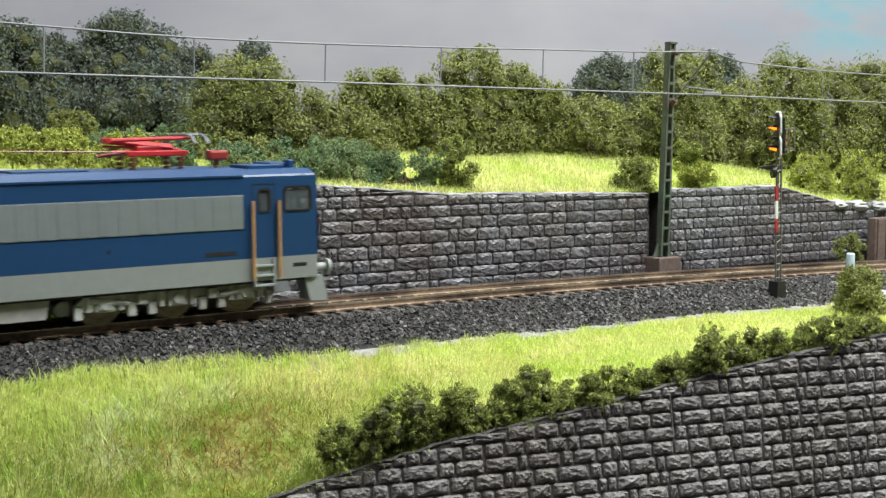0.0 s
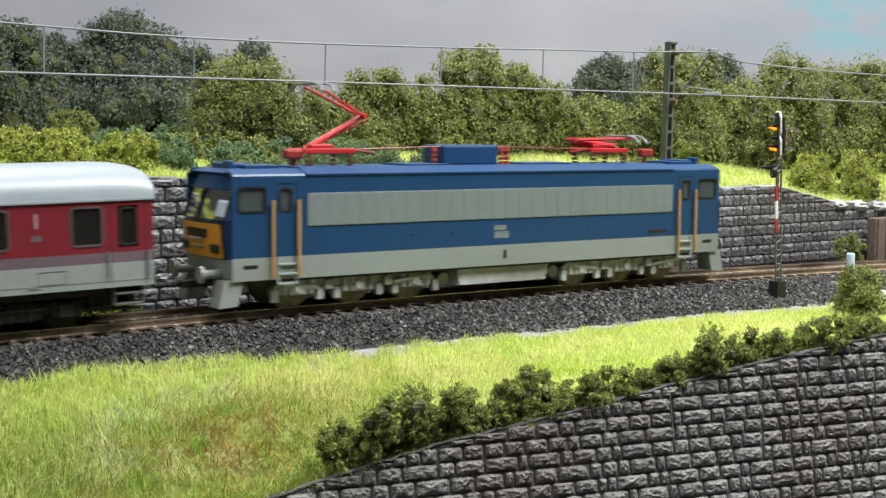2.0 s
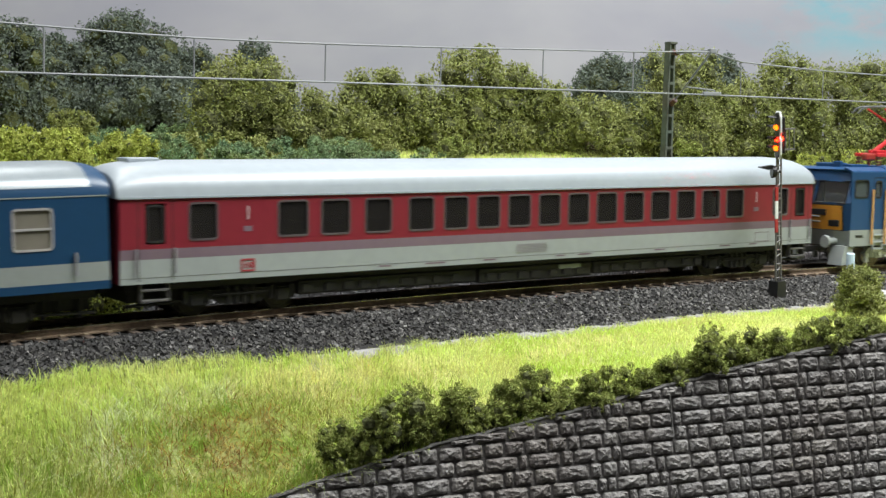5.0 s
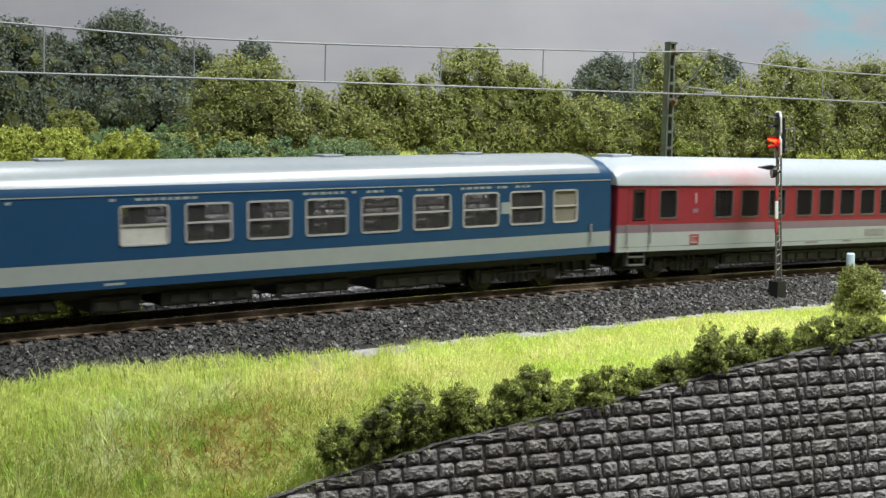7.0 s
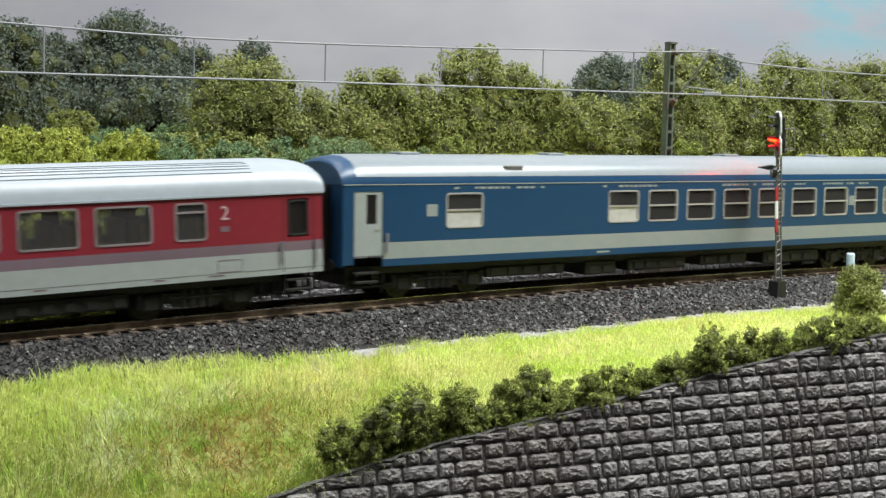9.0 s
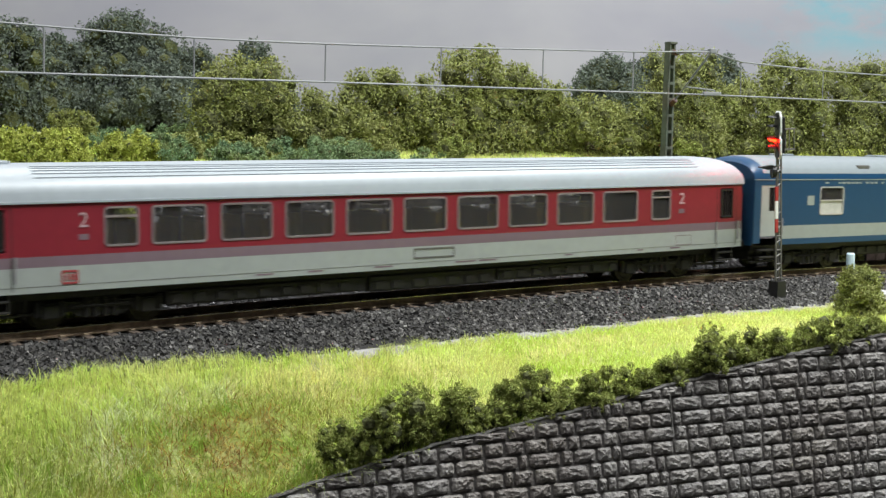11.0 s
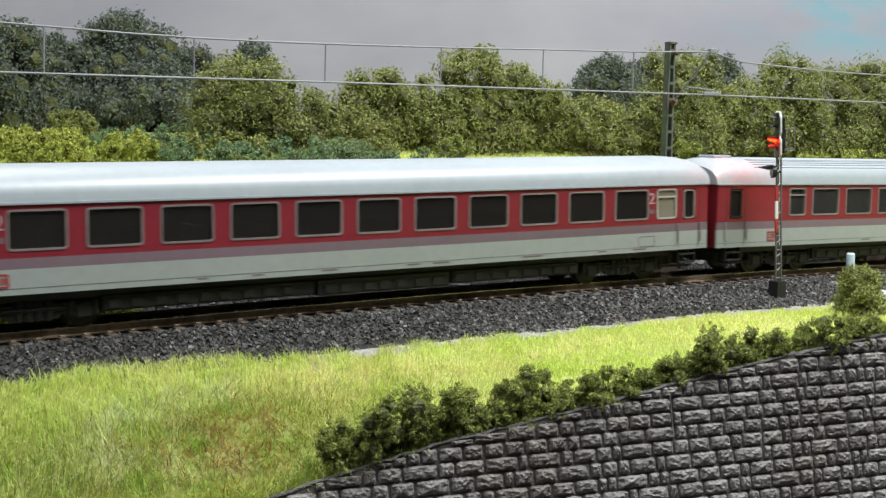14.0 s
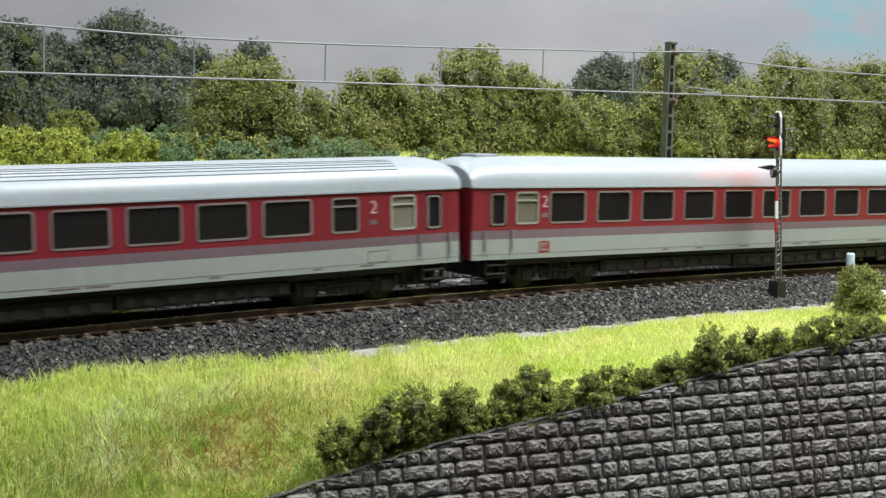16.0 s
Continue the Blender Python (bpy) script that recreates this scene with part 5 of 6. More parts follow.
def blue_coach():
    """A blue restaurant coach with a light grey band and a silver roof."""
    ob = thing("restaurant_coach", "dark blue restaurant coach with light grey band and silver roof", "railway coach")
    half, y = 149.0, 16.3
    low, high = 23.6, 35.0
    wins = [(-109, -94.2)] + [(-37 + i * 20, -22.3 + i * 20) for i in range(8)]
    for s in (-1, 1):
        y0, y1 = sorted((s * y, s * (y - 0.8)))
        holes = [(a, b, low, high) for a, b in wins] + [(122.2, 133, low, high)]
        if s < 0:
            part("upper_side", panel_with_openings(shape(), -134, half, 19.4, 38.2, y0, y1, holes), COACH_BLUE, ob, "dark blue side panel")
            part("upper_side", box(shape(), -half, -145, y0, y1, 12.5, 38.2), COACH_BLUE, ob)
            part("upper_side", box(shape(), -145, -134, y0, y1, 36.0, 38.2), COACH_BLUE, ob)
            part("grey_band", box(shape(), -134, half, y0, y1, 14.0, 19.4), LOCO_GREY, ob, "light grey band")
            part("lower_side", box(shape(), -134, half, y0, y1, 11.6, 14.0), COACH_BLUE, ob)
            bm = shape()
            panel_with_openings(bm, -144.7, -134.3, 15.2, 36.0, -y + 0.15, -y + 0.8, [(-140.2, -136.4, 25.5, 35.0)])
            door = part("door", bm, COACH_WHITE, ob, "light grey entrance door")
            part("pane", box(shape(), -140.2, -136.4, -y + 0.4, -y + 0.6, 25.5, 35.0), GLASS, door)
            part("door_handle", box(shape(), -136.6, -135.4, -y - 0.2, -y + 0.2, 23.4, 24.2, 0.1), ALU, door)
        else:
            part("upper_side", panel_with_openings(shape(), -half, half, 19.4, 38.2, y0, y1, holes), COACH_BLUE, ob, "dark blue side panel")
            part("grey_band", box(shape(), -half, half, y0, y1, 14.0, 19.4), LOCO_GREY, ob)
            part("lower_side", box(shape(), -half, half, y0, y1, 11.6, 14.0), COACH_BLUE, ob)
        for i, (a, b) in enumerate(wins):
            window(ob, a, b, low, high, s * y, GLASS_OPEN, frame=ALU, bar=29.4, blind=(low + 0.2, 29.2) if i in (0, 1) else None)
        window(ob, 122.2, 133, low, high, s * y, FROSTED, frame=ALU, bar=29.4)
        bm = shape()
        r = random.Random(5)
        for a, b in ((-106, -62), (-40, -14), (22, 72), (82, 112)):
            u = a
            while u < b:
                w = r.uniform(1.2, 2.4)
                if r.random() < 0.85:
                    box(bm, u, u + w, *sorted((s * (y + 0.06), s * (y - 0.1))), 36.4, 37.2)
                u += w + 0.8
        for u in (-117, 99):
            if s < 0:
                box(bm, u, u + 4.2, -y - 0.05, -y + 0.1, 27.5, 31.5)
        box(bm, -42, -36, *sorted((s * (y + 0.05), s * (y - 0.1))), 12.5, 13.2)
        tagged(part("lettering", bm, LOCO_GREY, ob), kind="stuff")
        bm = shape()
        for u in (-132.6, 139.3):
            rod(bm, (u, s * (y + 0.5), 16.0), (u, s * (y + 0.5), 22.4), 0.4, None, 6)
        part("handrail", bm, HANDRAIL, ob)
        part("rain_strip", box(shape(), -half, half, *sorted((s * (y + 0.14), s * (y - 0.1))), 38.0, 38.35), LOCO_GREY, ob)
    part("cantrail", roof_shell(149.6, 16.42, 38.2, 9.5, 2.3, 11, 0.25), COACH_BLUE, ob, "blue roof edge and rounded end", smooth=True)
    bm = roof_shell(144.0, 16.5, 38.2, 9.65, 2.3, 7, 0.07)
    bmesh.ops.bisect_plane(bm, geom=bm.verts[:] + bm.edges[:] + bm.faces[:], plane_co=(0, 0, 40.7), plane_no=(0, 0, 1), clear_inner=True)
    part("roof", bm, ROOF_GREY, ob, "silver vaulted roof", smooth=True)
    for u in (-116, -52, 40, 96):
        part("roof_vent", box(shape(), u - 4, u + 4, -4, 3, 46.4, 48.6, 0.4), ROOF_GREY, ob, "flat roof ventilator")
    part("roof_hatch", box(shape(), -84, -76, -15.2, -11, 42.4, 44.3, 0.4), MAST_GREY, ob, "dark roof hatch")
    for s in (-1, 1):
        part("end_wall", panel_end(s * half, 16.3, 11.6, 40.5, s), COACH_BLUE, ob, "blue end wall")
    buffers_and_ends(ob, half + 0.5, 11.6, UNDER)
    underfloor(ob, 3, ((-90, -55, 5.5), (-45, -30, 4.2), (-24, 6, 4.8), (14, 40, 5.2), (50, 84, 4.4)))
    bm = shape()
    for z, w in ((9.5, 4.5), (6.6, 4.2)):
        box(bm, -139.5 - w, -139.5 + w, -15.6, -11.5, z - 0.4, z + 0.4, 0.1)
    part("door_step", bm, UNDER, ob)
    for c in (-109.5, 109.5):
        coach_bogie(ob, c)
    part("cabin_floor", box(shape(), -147, 147, -15, 15, 16.0, 17.0), INSIDE_PALE, ob)
    part("partition", box(box(shape(), -147, -40, 6.5, 7.1, 17.0, 38.0), -118, -116, -15, 6.5, 17, 38), INSIDE_PALE, ob)
    for i, (a, b) in enumerate(wins[1:]):
        c = (a + b) / 2
        part("table", box(box(shape(), c - 2.4, c + 2.4, -14.6, -5, 23.2, 23.8, 0.1), c - 0.6, c + 0.6, -10, -9, 17, 23.2), CLOTH, ob)
        for d, mat in ((-5.4, (SEAT, SEAT_GREEN, SIGN_RED)[i % 3]), (5.4, SEAT_DARK)):
            part("seat", box(box(shape(), c + d - 1.6, c + d + 1.6, -14.4, -5, 17, 21.5, 0.3), c + d * 1.25 - 0.7, c + d * 1.25 + 0.7, -14.4, -5, 18, 27.5, 0.3), mat, ob)
        part("table_lamp", rod(rod(shape(), (c, -13.4, 23.8), (c, -13.4, 25.6), 0.3, None, 6), (c, -13.4, 25.6), (c, -13.4, 27.2), 1.0, 0.6, 8), CLOTH, ob)
    return ob


# ---- the locomotive ----
def front_u(y, z):
    """How far the cab front stands out at a height and off the middle line."""
    u = np.interp(z, [9.8, 16.6, 27.8, 38.4, 42.5], [104.6, 106.4, 107.6, 104.4, 102.4])
    return float(u) - 3.2 * (abs(y) / 17.0) ** 3


def cab_sheet(s, ys, zs, skip, inset=0.0, thick=0.8):
    bm = shape()
    g = {}
    for i, y in enumerate(ys):
        for j, z in enumerate(zs):
            g[i, j] = bm.verts.new((s * (front_u(y, z) - inset), y, z))
    for i in range(len(ys) - 1):
        for j in range(len(zs) - 1):
            if not skip((ys[i] + ys[i + 1]) / 2, (zs[j] + zs[j + 1]) / 2):
                q = (g[i, j], g[i + 1, j], g[i + 1, j + 1], g[i, j + 1])
                bm.faces.new(q if s > 0 else q[::-1])
    bmesh.ops.solidify(bm, geom=bm.faces, thickness=thick)
    for v in [v for v in bm.verts if not v.link_faces]:
        bm.verts.remove(v)
    return bm


def pantograph(ob, c, s, raised):
    """A red single-arm pantograph on its frame; s: the side to which its knee points."""
    base = part("pantograph", box(box(shape(), c - 9.5, c + 9.5, -6.2, -5.0, 48.3, 50.0, 0.3), c - 9.5, c + 9.5, 5.0, 6.2, 48.3, 50.0, 0.3), PANTO_RED, ob, "red single-arm pantograph, " + ("raised" if raised else "folded"))
    bm = shape()
    for u in (c - 8, c + 8):
        box(bm, u - 0.8, u + 0.8, -6, 6, 48.5, 49.8, 0.2)
    box(bm, c - 5, c + 3, -2.4, 2.4, 49.0, 51.4, 0.5)
    part("base_frame", bm, PANTO_RED, base)
    for u in (c - 7.5, c + 7.5):
        for y in (-5.4, 5.4):
            bm = shape()
            for k in range(3):
                rod(bm, (u, y, 44.0 + k * 1.5), (u, y, 45.0 + k * 1.5), 1.25, 1.0, 10)
            part("insulator", bm, BROWN, base, "dark brown insulator")
    bm = shape()
    if raised:
        foot, knee, head = (c - s * 4, 50.6), (c + s * 15.5, 60.6), (c - s * 3.5, 69.8)
    else:
        foot, knee, head = (c - s * 7, 50.6), (c + s * 13.5, 53.0), (c - s * 12, 53.6)
    rod(bm, (foot[0], 0, foot[1]), (knee[0], 0, knee[1]), 1.15, 0.9)
    rod(bm, (foot[0] - s * 2.4, 0, foot[1] - 0.6), (knee[0] + s * 1.2, 0, knee[1] - 1.6), 0.35)
    part("lower_arm", bm, PANTO_RED, base)
    bm = shape()
    for y in (-1, 1):
        rod(bm, (knee[0], y * 1.2, knee[1]), (head[0], y * 4.6, head[1]), 0.6, 0.45)
    rod(bm, (knee[0], -2.4, knee[1]), (knee[0], 2.4, knee[1]), 0.9)
    part("upper_arm", bm, PANTO_RED, base)
    bm = shape()
    for d in (-2.1, 2.1):
        pts = [(head[0] + d, -11.5, head[1] - 1.8), (head[0] + d, -9, head[1] + 0.2), (head[0] + d, -6, head[1] + 1.0), (head[0] + d, 6, head[1] + 1.0), (head[0] + d, 9, head[1] + 0.2), (head[0] + d, 11.5, head[1] - 1.8)]
        wire(bm, pts, 0.45)
    for y in (-5, 5):
        rod(bm, (head[0] - 2.1, y, head[1] + 0.9), (head[0] + 2.1, y, head[1] + 0.9), 0.35)
    part("contact_strip", bm, GALVANISED, base, "pale contact strips")
    bm = shape()
    rod(bm, (c + s * 9, -3.5, 49.6), (c + s * 17.5, -3.5, 48.4), 0.5)
    part("drive_rod", bm, INSULATOR_RED, base)


def loco_bogie(ob, c, s):
    bm = shape()
    for t in (-1, 1):
        prism(bm, [(-31, 6.2), (-28, 8.8), (28, 8.8), (31, 6.2), (28, 4.6), (14, 5.6), (-14, 5.6), (-28, 4.6)], t * 12.6 - 0.9, t * 12.6 + 0.9)
        for u in (-22, 0, 22):
            box(bm, u - 3.0, u + 3.0, t * 13.6 - 1.0, t * 13.6 + 1.0, 4.2, 9.2, 0.5)
            rod(bm, (u, t * 14.2, 6.6), (u, t * 15.2, 6.6), 1.9, 1.6, 12)
            for d in (-4.8, 4.8):
                rod(bm, (u + d, t * 13.6, 4.6), (u + d, t * 13.6, 9.6), 1.25, None, 8)
                box(bm, u + d * 1.65 - 1.2, u + d * 1.65 + 1.2, t * 13.8 - 0.8, t * 13.8 + 0.8, 2.4, 6.4, 0.3)
        rod(bm, (-27, t * 14.4, 8.0), (-15, t * 14.4, 6.4), 0.9, None, 8)
        rod(bm, (13, t * 14.4, 6.4), (27, t * 14.4, 8.0), 0.9, None, 8)
        for u in (-11, 11):
            box(bm, u - 1.6, u + 1.6, t * 14.4 - 0.7, t * 14.4 + 0.7, 5.6, 8.8, 0.3)
    box(bm, -27, 27, -12, 12, 6.6, 9.8)
    b = part("bogie", bm, LOCO_LIGHT, ob, "pale grey three-axle bogie", (c, 0, 0))
    for u in (-22, 0, 22):
        wheelset(b, u, 6.9, WHEEL_PALE)
    return b


def locomotive():
    """A blue and grey six-axle electric locomotive, 19.5 m long at 1:87."""
    ob = thing("locomotive", "blue electric locomotive with light grey bands and orange front", "locomotive")
    y = 17.0
    for s in (-1, 1):
        y0, y1 = sorted((s * y, s * (y - 0.8)))
        holes = [(-101.6, -92.4, 31.0, 38.4), (-87.6, -83.6, 31.0, 38.0), (83.6, 87.6, 31.0, 38.0), (92.4, 101.6, 31.0, 38.4)]
        part("body_side", panel_with_openings(shape(), -103.6, 103.6, 17.0, 41.8, y0, y1, holes), LOCO_BLUE, ob, "blue side wall")
        part("lower_band", box(shape(), -103.6, 103.6, y0, y1, 10.0, 17.0), LOCO_GREY, ob, "light grey lower band")
        bm = shape()
        a, b = sorted((s * (y + 0.25), s * (y - 0.1)))
        box(bm, -78, 78.5, a, b, 26.1, 36.4, 0.1)
        for i in range(27):
            u = -75 + i * 5.8
            box(bm, u - 1.45, u + 1.45, *sorted((s * (y + 0.32), s * (y + 0.1))), 26.4, 36.1, 0.06)
        part("grey_panel", bm, LOCO_PANEL, ob, "ribbed light grey side panel")
        for a, b, c, d in holes:
            w = window(ob, a, b, c, d, s * y, GLASS_CAB, frame=BLACK if b - a > 6 else UNDER)
        for e in (-1, 1):
            bm = shape()
            for u in (90.2, 81.4):
                rod(bm, (e * u, s * (y + 0.9), 10.6), (e * u, s * (y + 0.9), 34.4), 0.5, None, 8)
            part("handrail", bm, RAIL_ORANGE, ob, "orange handrails beside the door")
            bm = shape()
            for u in (89.0, 81.6):
                box(bm, e * u - 0.12, e * u + 0.12, *sorted((s * (y + 0.05), s * (y - 0.1))), 16.8, 39.5)
            box(bm, *sorted((e * 81.6, e * 89.0)), *sorted((s * (y + 0.05), s * (y - 0.1))), 39.3, 39.6)
            part("door_joint", bm, BLACK, ob)
            bm = shape()
            for z in (14.6, 11.6, 8.6):
                box(bm, e * 85.2 - 3.3, e * 85.2 + 3.3, *sorted((s * (y + 0.8), s * (y - 0.6))), z - 0.35, z + 0.35, 0.1)
            for u in (-3.2, 3.2):
                box(bm, e * 85.2 + u - 0.4, e * 85.2 + u + 0.4, *sorted((s * (y + 0.6), s * (y - 0.2))), 8.2, 16.8)
            part("door_step", bm, COACH_WHITE, ob, "pale steps below the door")
            part("side_slot", box(shape(), e * 97.5 - 2.4, e * 97.5 + 2.4, *sorted((s * (y + 0.08), s * (y - 0.1))), 13.6, 14.8, 0.1), BLACK, ob)
        bm = shape()
        for z, n in ((19.4, 5), (22.2, 4)):
            for k in range(n):
                box(bm, -5.4 + k * 1.25, -4.5 + k * 1.25, *sorted((s * (y + 0.08), s * (y - 0.1))), z, z + 1.7)
        box(bm, -5.5, 0.8, *sorted((s * (y + 0.05), s * (y - 0.1))), 21.3, 21.6)
        part("number_plate", bm, LOCO_GREY, ob, "pale plate with unreadable writing")
        for a, b, c, d in ((-1.6, -0.2, 12.2, 15.2), (-40, -39, 21.3, 22.3), (-24, -23, 21.3, 22.3), (36, 37, 21.3, 22.3), (66, 76, 18.4, 19.6)):
            part("side_plate", box(shape(), a, b, *sorted((s * (y + 0.08), s * (y - 0.1))), c, d), UNDER, ob)
        bm = shape()
        prism(bm, [(s * y, 41.6), (s * (y + 0.35), 41.9), (s * (y + 0.35), 42.4), (s * (y - 0.4), 42.6), (s * 12.2, 44.3), (s * 12.2, 43.4), (s * (y - 1), 41.6)], -78.6, 78.6, "x")
        part("roof_edge", bm, LOCO_BLUE, ob, "blue roof edge with gutter")
        for e in (-1, 1):
            bm = shape()
            prism(bm, [(s * y, 41.6), (s * (y - 0.5), 42.4), (s * 12.2, 43.9), (s * 12.2, 43.0), (s * (y - 1), 41.6)], *sorted((e * 78.6, e * 103.2)), "x")
            part("cab_roof_edge", bm, LOCO_BLUE, ob)
    bm = shape()
    box(bm, -78.6, 78.6, -12.3, 12.3, 43.2, 44.4, 0.2)
    for e in (-1, 1):
        prism(bm, [(e * 78.6, 42.0), (e * 102.4, 42.0), (e * 103.6, 42.8), (e * 101, 43.9), (e * 78.6, 43.9)], -12.3, 12.3)
    part("roof", bm, LOCO_BLUE, ob, "blue roof")
    for a, b in ((-38, -20), (12, 34), (84, 96), (-96, -84)):
        part("roof_hatch", box(shape(), a, b, -10, 4, 43.7, 45.0, 0.2), LOCO_BLUE, ob)
    part("roof_box", box(shape(), -20, 3.5, -6.5, 6.5, 44.2, 51.2, 0.8), LOCO_BLUE, ob, "blue resistor box on the roof")
    for u in (-22.8, 6.0, 8.4):
        bm = shape()
        for k in range(4):
            rod(bm, (u, -5, 44.2 + k * 1.6), (u, -5, 45.5 + k * 1.6), 1.3, 0.9, 10)
        part("roof_insulator", bm, INSULATOR_RED, ob, "dark red ribbed insulator")
    for e, raised in ((-1, True), (1, False)):
        pantograph(ob, e * 60 - 3.8, 1 if e < 0 else -1, raised)
        bm = shape()
        box(bm, *sorted((e * 73, e * 79.5)), -5.5, -2, 46.6, 49.8, 0.8)
        rod(bm, (e * 76, -3.7, 44), (e * 76, -3.7, 46.8), 0.7)
        part("switch_drum", bm, INSULATOR_RED, ob, "dark red switch drum")
        bm = shape()
        box(bm, *sorted((e * 93, e * 100)), -6, 6, 43.6, 45.6, 0.5)
        box(bm, *sorted((e * 98.6, e * 100.8)), -8, -4, 43.6, 46.4, 0.4)
        part("horn_box", bm, LOCO_BLUE, ob)
    part("roof_cable", wire(shape(), [(-72, -4.5, 49.2), (-22.8, -5, 50.6), (6, -5, 50.6), (50, -4.5, 49.6)], 0.22), INSULATOR_RED, ob, "thin roof conductor")
    for s in (-1, 1):
        ys = [-17, -14.8, -10, -5, -0.9, 0.9, 5, 10, 14.8, 17]
        zs = [9.8, 13, 16.6, 20, 24, 28.6, 33, 37.6, 40, 42.5]
        glass = lambda yy, zz: 28.6 < zz < 37.6 and 0.9 < abs(yy) < 14.8
        cab = part("cab_front", cab_sheet(s, ys, zs, lambda yy, zz: glass(yy, zz) or zz < 16.6), LOCO_BLUE, ob, "blue cab front")
        part("front_skirt", cab_sheet(s, ys, zs[:3], lambda yy, zz: False), LOCO_GREY, ob, "light grey front skirt")
        bm = shape()
        for yy, half_y in ((-7.85, 7.2), (7.85, 7.2)):
            edge = [(yy - half_y, 28.4), (yy + half_y, 28.4), (yy + half_y, 37.8), (yy - half_y, 37.8)]
            wire(bm, [(s * (front_u(py, pz) + 0.15), py, pz) for py, pz in (*edge, edge[0])], 0.42, 5)
        part("windscreen_seal", bm, BLACK, cab, "black rubber windscreen seal")
        bm = shape()
        edge = [(-14.3, 16.8), (14.3, 16.8), (14.3, 27.5), (0, 27.7), (-14.3, 27.5)]
        wire(bm, [(s * (front_u(py, pz) + 0.35), py, pz) for py, pz in (*edge, edge[0])], 0.35, 5)
        part("panel_trim", bm, BLACK, cab)
        part("front_panel", cab_sheet(s, [-14.2, -10, -5, 0, 5, 10, 14.2], [16.9, 20, 24, 27.4], lambda yy, zz: False, -0.35, 0.4), LOCO_ORANGE, ob, "orange front panel")
        part("windscreen", cab_sheet(s, [-14.8, -10, -5, -0.9, 0.9, 5, 10, 14.8], [28.6, 33, 37.6], lambda yy, zz: abs(yy) < 0.9, 0.25, 0.2), GLASS_OPEN, cab)
        bm = shape()
        for yy in (-10.5, 10.5):
            u = s * front_u(yy, 20)
            box(bm, *sorted((u, u + s * 0.9)), yy - 2.8, yy + 2.8, 18.4, 21.2, 0.4)
        part("lamp_cluster", bm, BLACK, ob, "dark double headlamps")
        u = s * front_u(0, 24.5)
        part("number_bar", box(shape(), *sorted((u, u + s * 0.75)), -7, 7, 23.0, 25.6, 0.1), BLACK, ob)
        bm = shape()
        for z in (20.2, 22.4):
            rod(bm, (s * (front_u(0, z) + 0.9), -4, z), (s * (front_u(0, z) + 0.9), 4, z), 0.3)
        part("front_handrail", bm, COACH_WHITE, ob)
        bm = shape()
        for yy in (-10, 10):
            rod(bm, (s * 104.5, yy, 12.0), (s * 110.5, yy, 12.0), 1.5, 1.3, 12)
            rod(bm, (s * 110.3, yy, 12.0), (s * 111.4, yy, 12.0), 2.7, 2.5, 16)
        part("buffer", bm, COACH_WHITE, ob, "pale round buffers", smooth=True)
        bm = shape()
        for t in (-1, 1):
            prism(bm, [(s * 99.5, 10.2), (s * 105.8, 10.2), (s * 107.6, 2.0), (s * 101.5, 2.4)], *sorted((t * 16.2, t * 9.0)))
        part("rail_guard", bm, COACH_WHITE, ob, "pale rail guards")
        part("coupling", box(shape(), *sorted((s * 100, s * 113.5)), -1.6, 1.6, 7.2, 9.4, 0.3), UNDER, ob)
        bm = shape()
        for yy in (-8.5, 8.5):
            wire(bm, [(s * 106, yy, 11), (s * 108, yy * 0.95, 8), (s * 106.5, yy * 0.9, 5.5)], 0.4)
        part("brake_hose", bm, UNDER, ob)
        part("cab_wall", box(shape(), *sorted((s * 80, s * 80.8)), -15.5, 15.5, 17, 42), INSIDE_PALE, ob)
        part("cab_desk", box(shape(), *sorted((s * 96, s * 103)), -14, 14, 17, 27.6, 0.6), UNDER, ob)
    part("floor_frame", box(shape(), -103, 103, -16, 16, 9.2, 10.6), UNDER, ob)
    bm = shape()
    prism(bm, [(-20, 10.2), (20, 10.2), (18.5, 3.8), (-18.5, 3.8)], -15.2, 15.2)
    part("transformer_tank", bm, LOCO_LIGHT, ob, "pale grey transformer tank")
    for u in (-24, 24):
        part("air_tank", rod(shape(), (u, -13, 6), (u, 13, 6), 2.2, None, 12), COACH_WHITE, ob)
    for c, s in ((-58, -1), (58, 1)):
        loco_bogie(ob, c, s)
    return ob


LARGE = [(-117 + i * 22.0, -100.7 + i * 22.0) for i in range(11)]
OPEN = [(-109, -99.3)] + [(-94.9 + i * 21.6, -78.2 + i * 21.6) for i in range(9)] + [(102, 111.6)]
SMALL = [(-127.6, -118.6), (-98.4, -88.0), (-83.3, -73.0), (-67.2, -57.4), (-50.6, -40.8)] + [(-36.5 + i * 13.44, -26.8 + i * 13.44) for i in range(11)] + [(124.9, 133.8)]
ENGINE = locomotive()
RED_A = red_coach("red and light grey first class coach with narrow windows", SMALL, [], [(-141.2, -135.0), (138.3, 144.3)], (-108.6, 115.1), "1", False, INSIDE, SEAT_DARK, half=148.8, emblem=-108.8, grille=(-6.0, 7.5))
BLUE = blue_coach()
RED_B = red_coach("red and grey second class coach with ribbed roof, ochre seats", OPEN, [], [(-144, -137), (138.6, 146)], (-115.2, 117.6), "2", True, INSIDE_PALE, SEAT, saloon=True, hatch=(-4.5, 11.5))
RED_C = red_coach("red and light grey second class coach with wide windows", LARGE, [(-132, -122.4), (124, 133.8)], [(-143.4, -136.2), (137.4, 144.2)], (-119.4, 121.2), "2", False, INSIDE, SEAT_DARK)
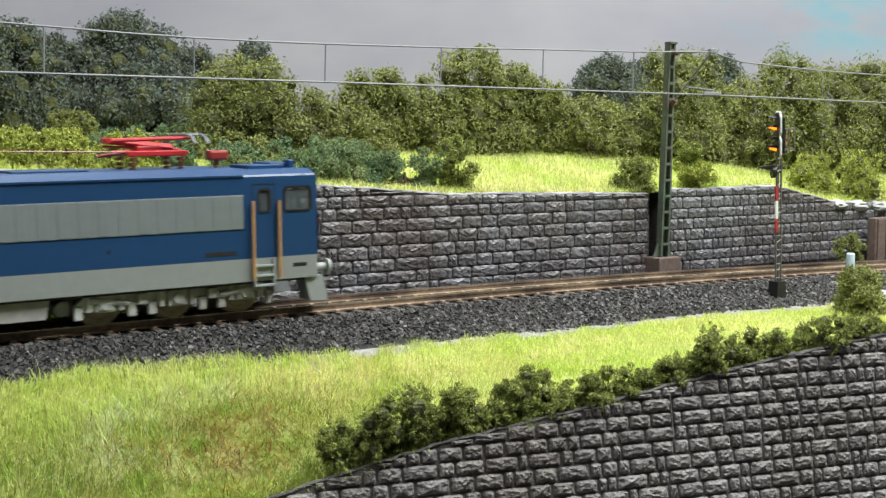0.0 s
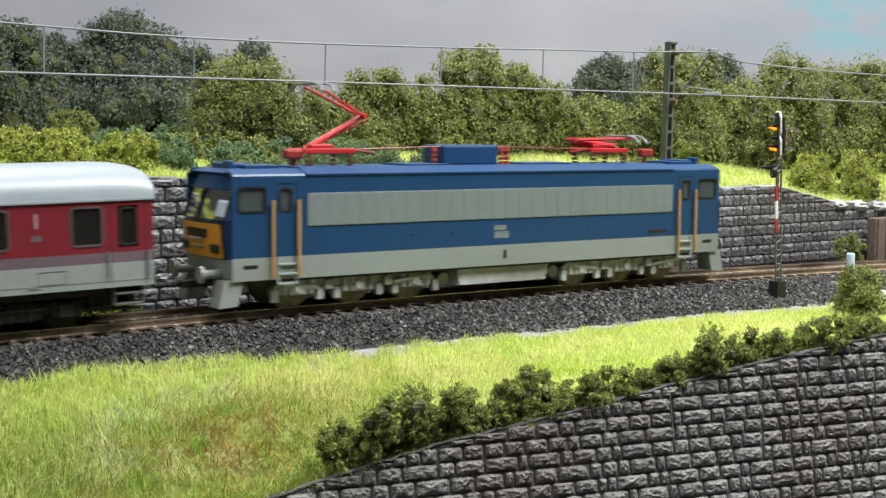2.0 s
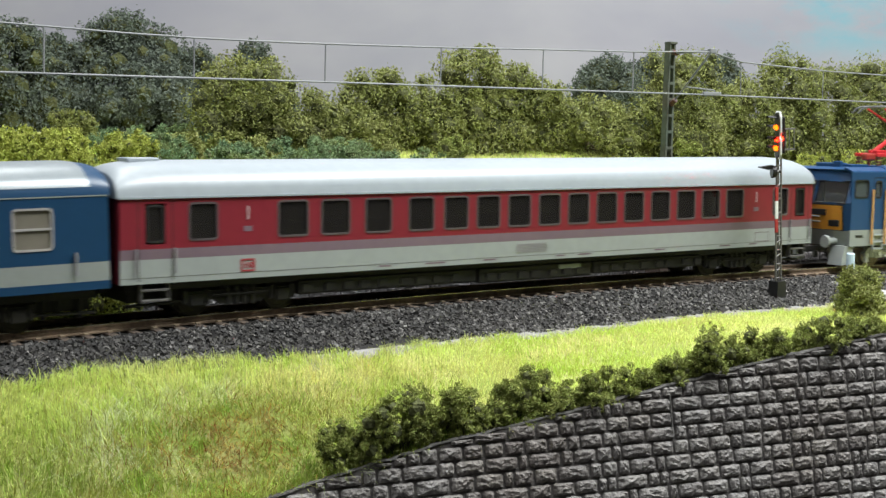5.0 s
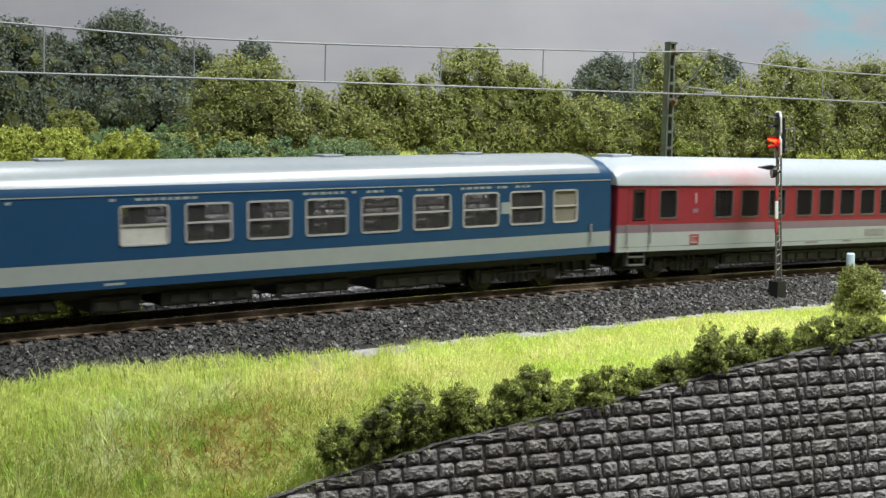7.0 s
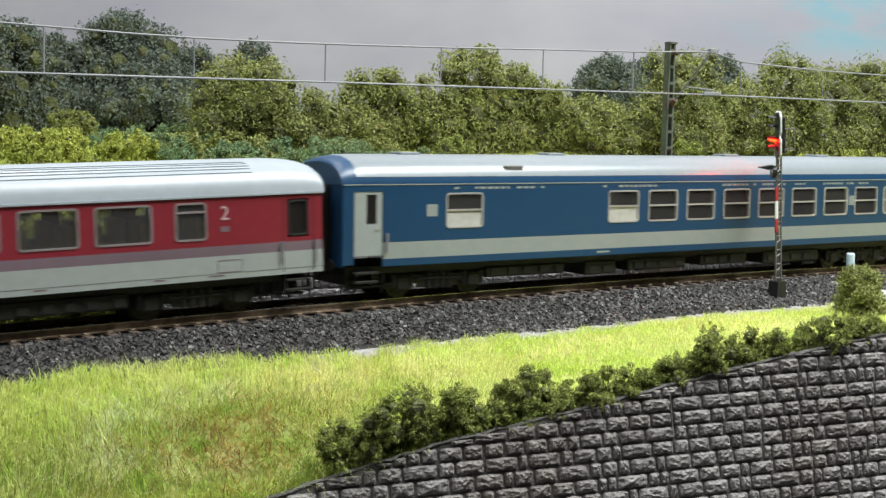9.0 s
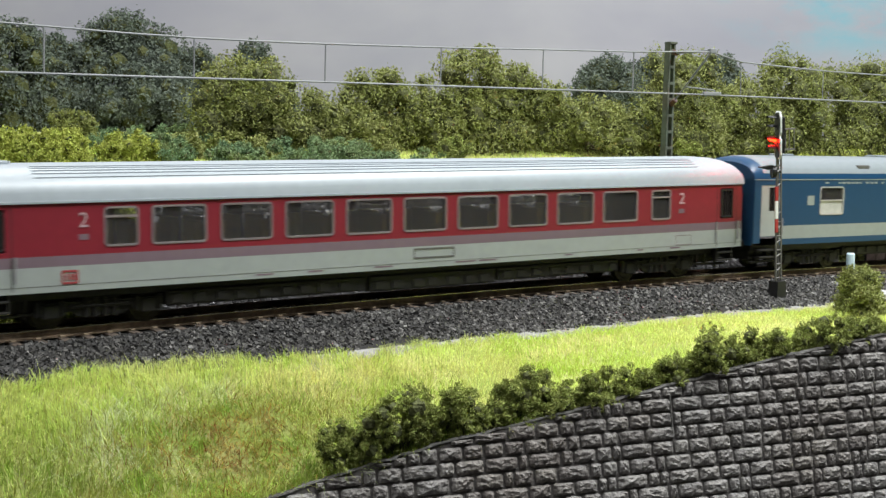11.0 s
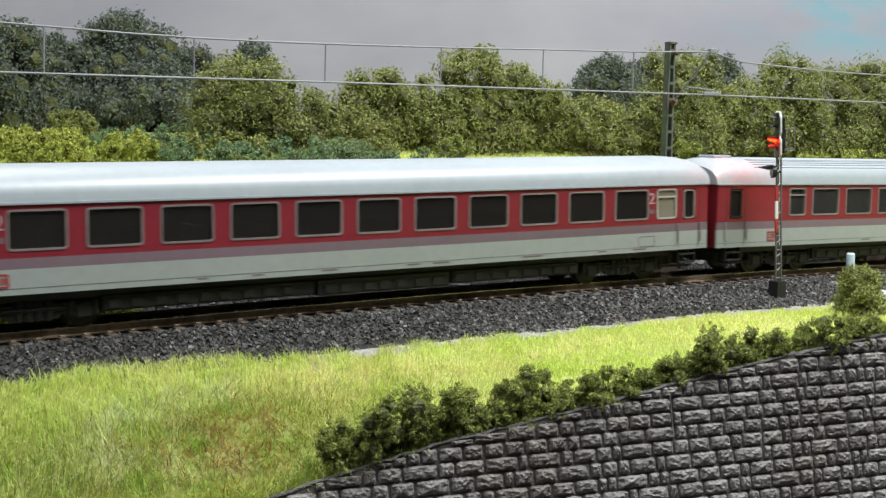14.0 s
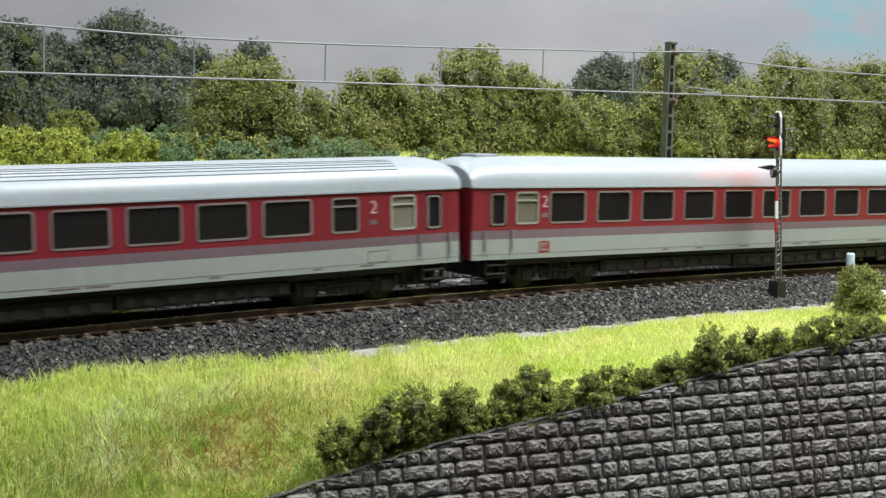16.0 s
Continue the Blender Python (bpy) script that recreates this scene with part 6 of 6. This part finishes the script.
RED_D = red_coach("red and grey second class coach with ribbed roof, last coach", OPEN, [(124, 133.2)], [(-144, -137), (137.6, 144)], (-115.2, 117.2), "2", True, INSIDE, SEAT_DARK)

TRAIN_TIMES = (0.0, 0.5, 1.0, 1.5, 2.0, 2.5, 3.0, 3.5, 4.0, 4.2, 6.3, 6.5, 7.0, 7.5, 8.0, 8.5, 9.0, 9.2, 10.3, 11.3, 12.0, 12.5, 13.0, 13.5, 14.0, 14.5, 15.0, 15.5, 16.0)
TRAIN_LEAD = (7.0, -0.4, -3.2, -5.6, -2.7, -3.2, 0.6, 0.5, 3.0, 2.9, 3.1, 3.3, 3.0, -1.0, -1.0, -4.0, -1.2, -1.8, -2.0, -0.6, 0.6, 0.6, 1.1, 1.6, 1.8, -1.2, 0.2, -0.6, 0.3)


def travelled(t):
    """Where the locomotive stands along the track, in millimetres."""
    return -169.76 + 93.70 * t + 0.0458 * t * t + float(np.interp(t, TRAIN_TIMES, TRAIN_LEAD))


def on_track(s, reach):
    a, b = float(rail_z(s - reach)), float(rail_z(s + reach))
    return pose(s * MM, 0, (a + b) / 2 * MM, 0, -math.degrees(math.atan2(b - a, 2 * reach)), 0)


def motions():
    """The train runs through from one end to the other; its wheels roll; the signal turns from amber to red."""
    for ob, lag, reach in ((ENGINE, 0.0, 58.0), (RED_A, 276.5, 109.5), (BLUE, 577.1, 109.5), (RED_B, 883.6, 109.5), (RED_C, 1190.2, 109.5), (RED_D, 1496.7, 109.5)):
        walk(ob, [(t, on_track(travelled(t) - lag, reach)) for t in TRAIN_TIMES])
    for ob, u, radius in WHEELS:
        rows = []
        for i in range(241):
            t = i / 15.0
            rows.append((t, pose(u * MM, 0, radius * MM, 0, math.degrees((travelled(t) - travelled(0)) / radius) % 360.0, 0)))
        walk(ob, rows)
    for lens, z, colour in LENSES:
        spot = Matrix.Rotation(radians(SIGNAL_TURN), 4, "Z") @ Vector((-0.45, 0, z))
        first, last = (0, 180) if colour == "yellow" else (180, 0)
        rows = [(0.0, first), (4.9, first), (5.0, first + (last - first) / 3), (5.1, first + (last - first) * 2 / 3), (5.2, last), (16.0, last)]
        walk(lens, [(t, pose(spot.x * MM, spot.y * MM, spot.z * MM, 0, 0, a + SIGNAL_TURN)) for t, a in rows])


motions()
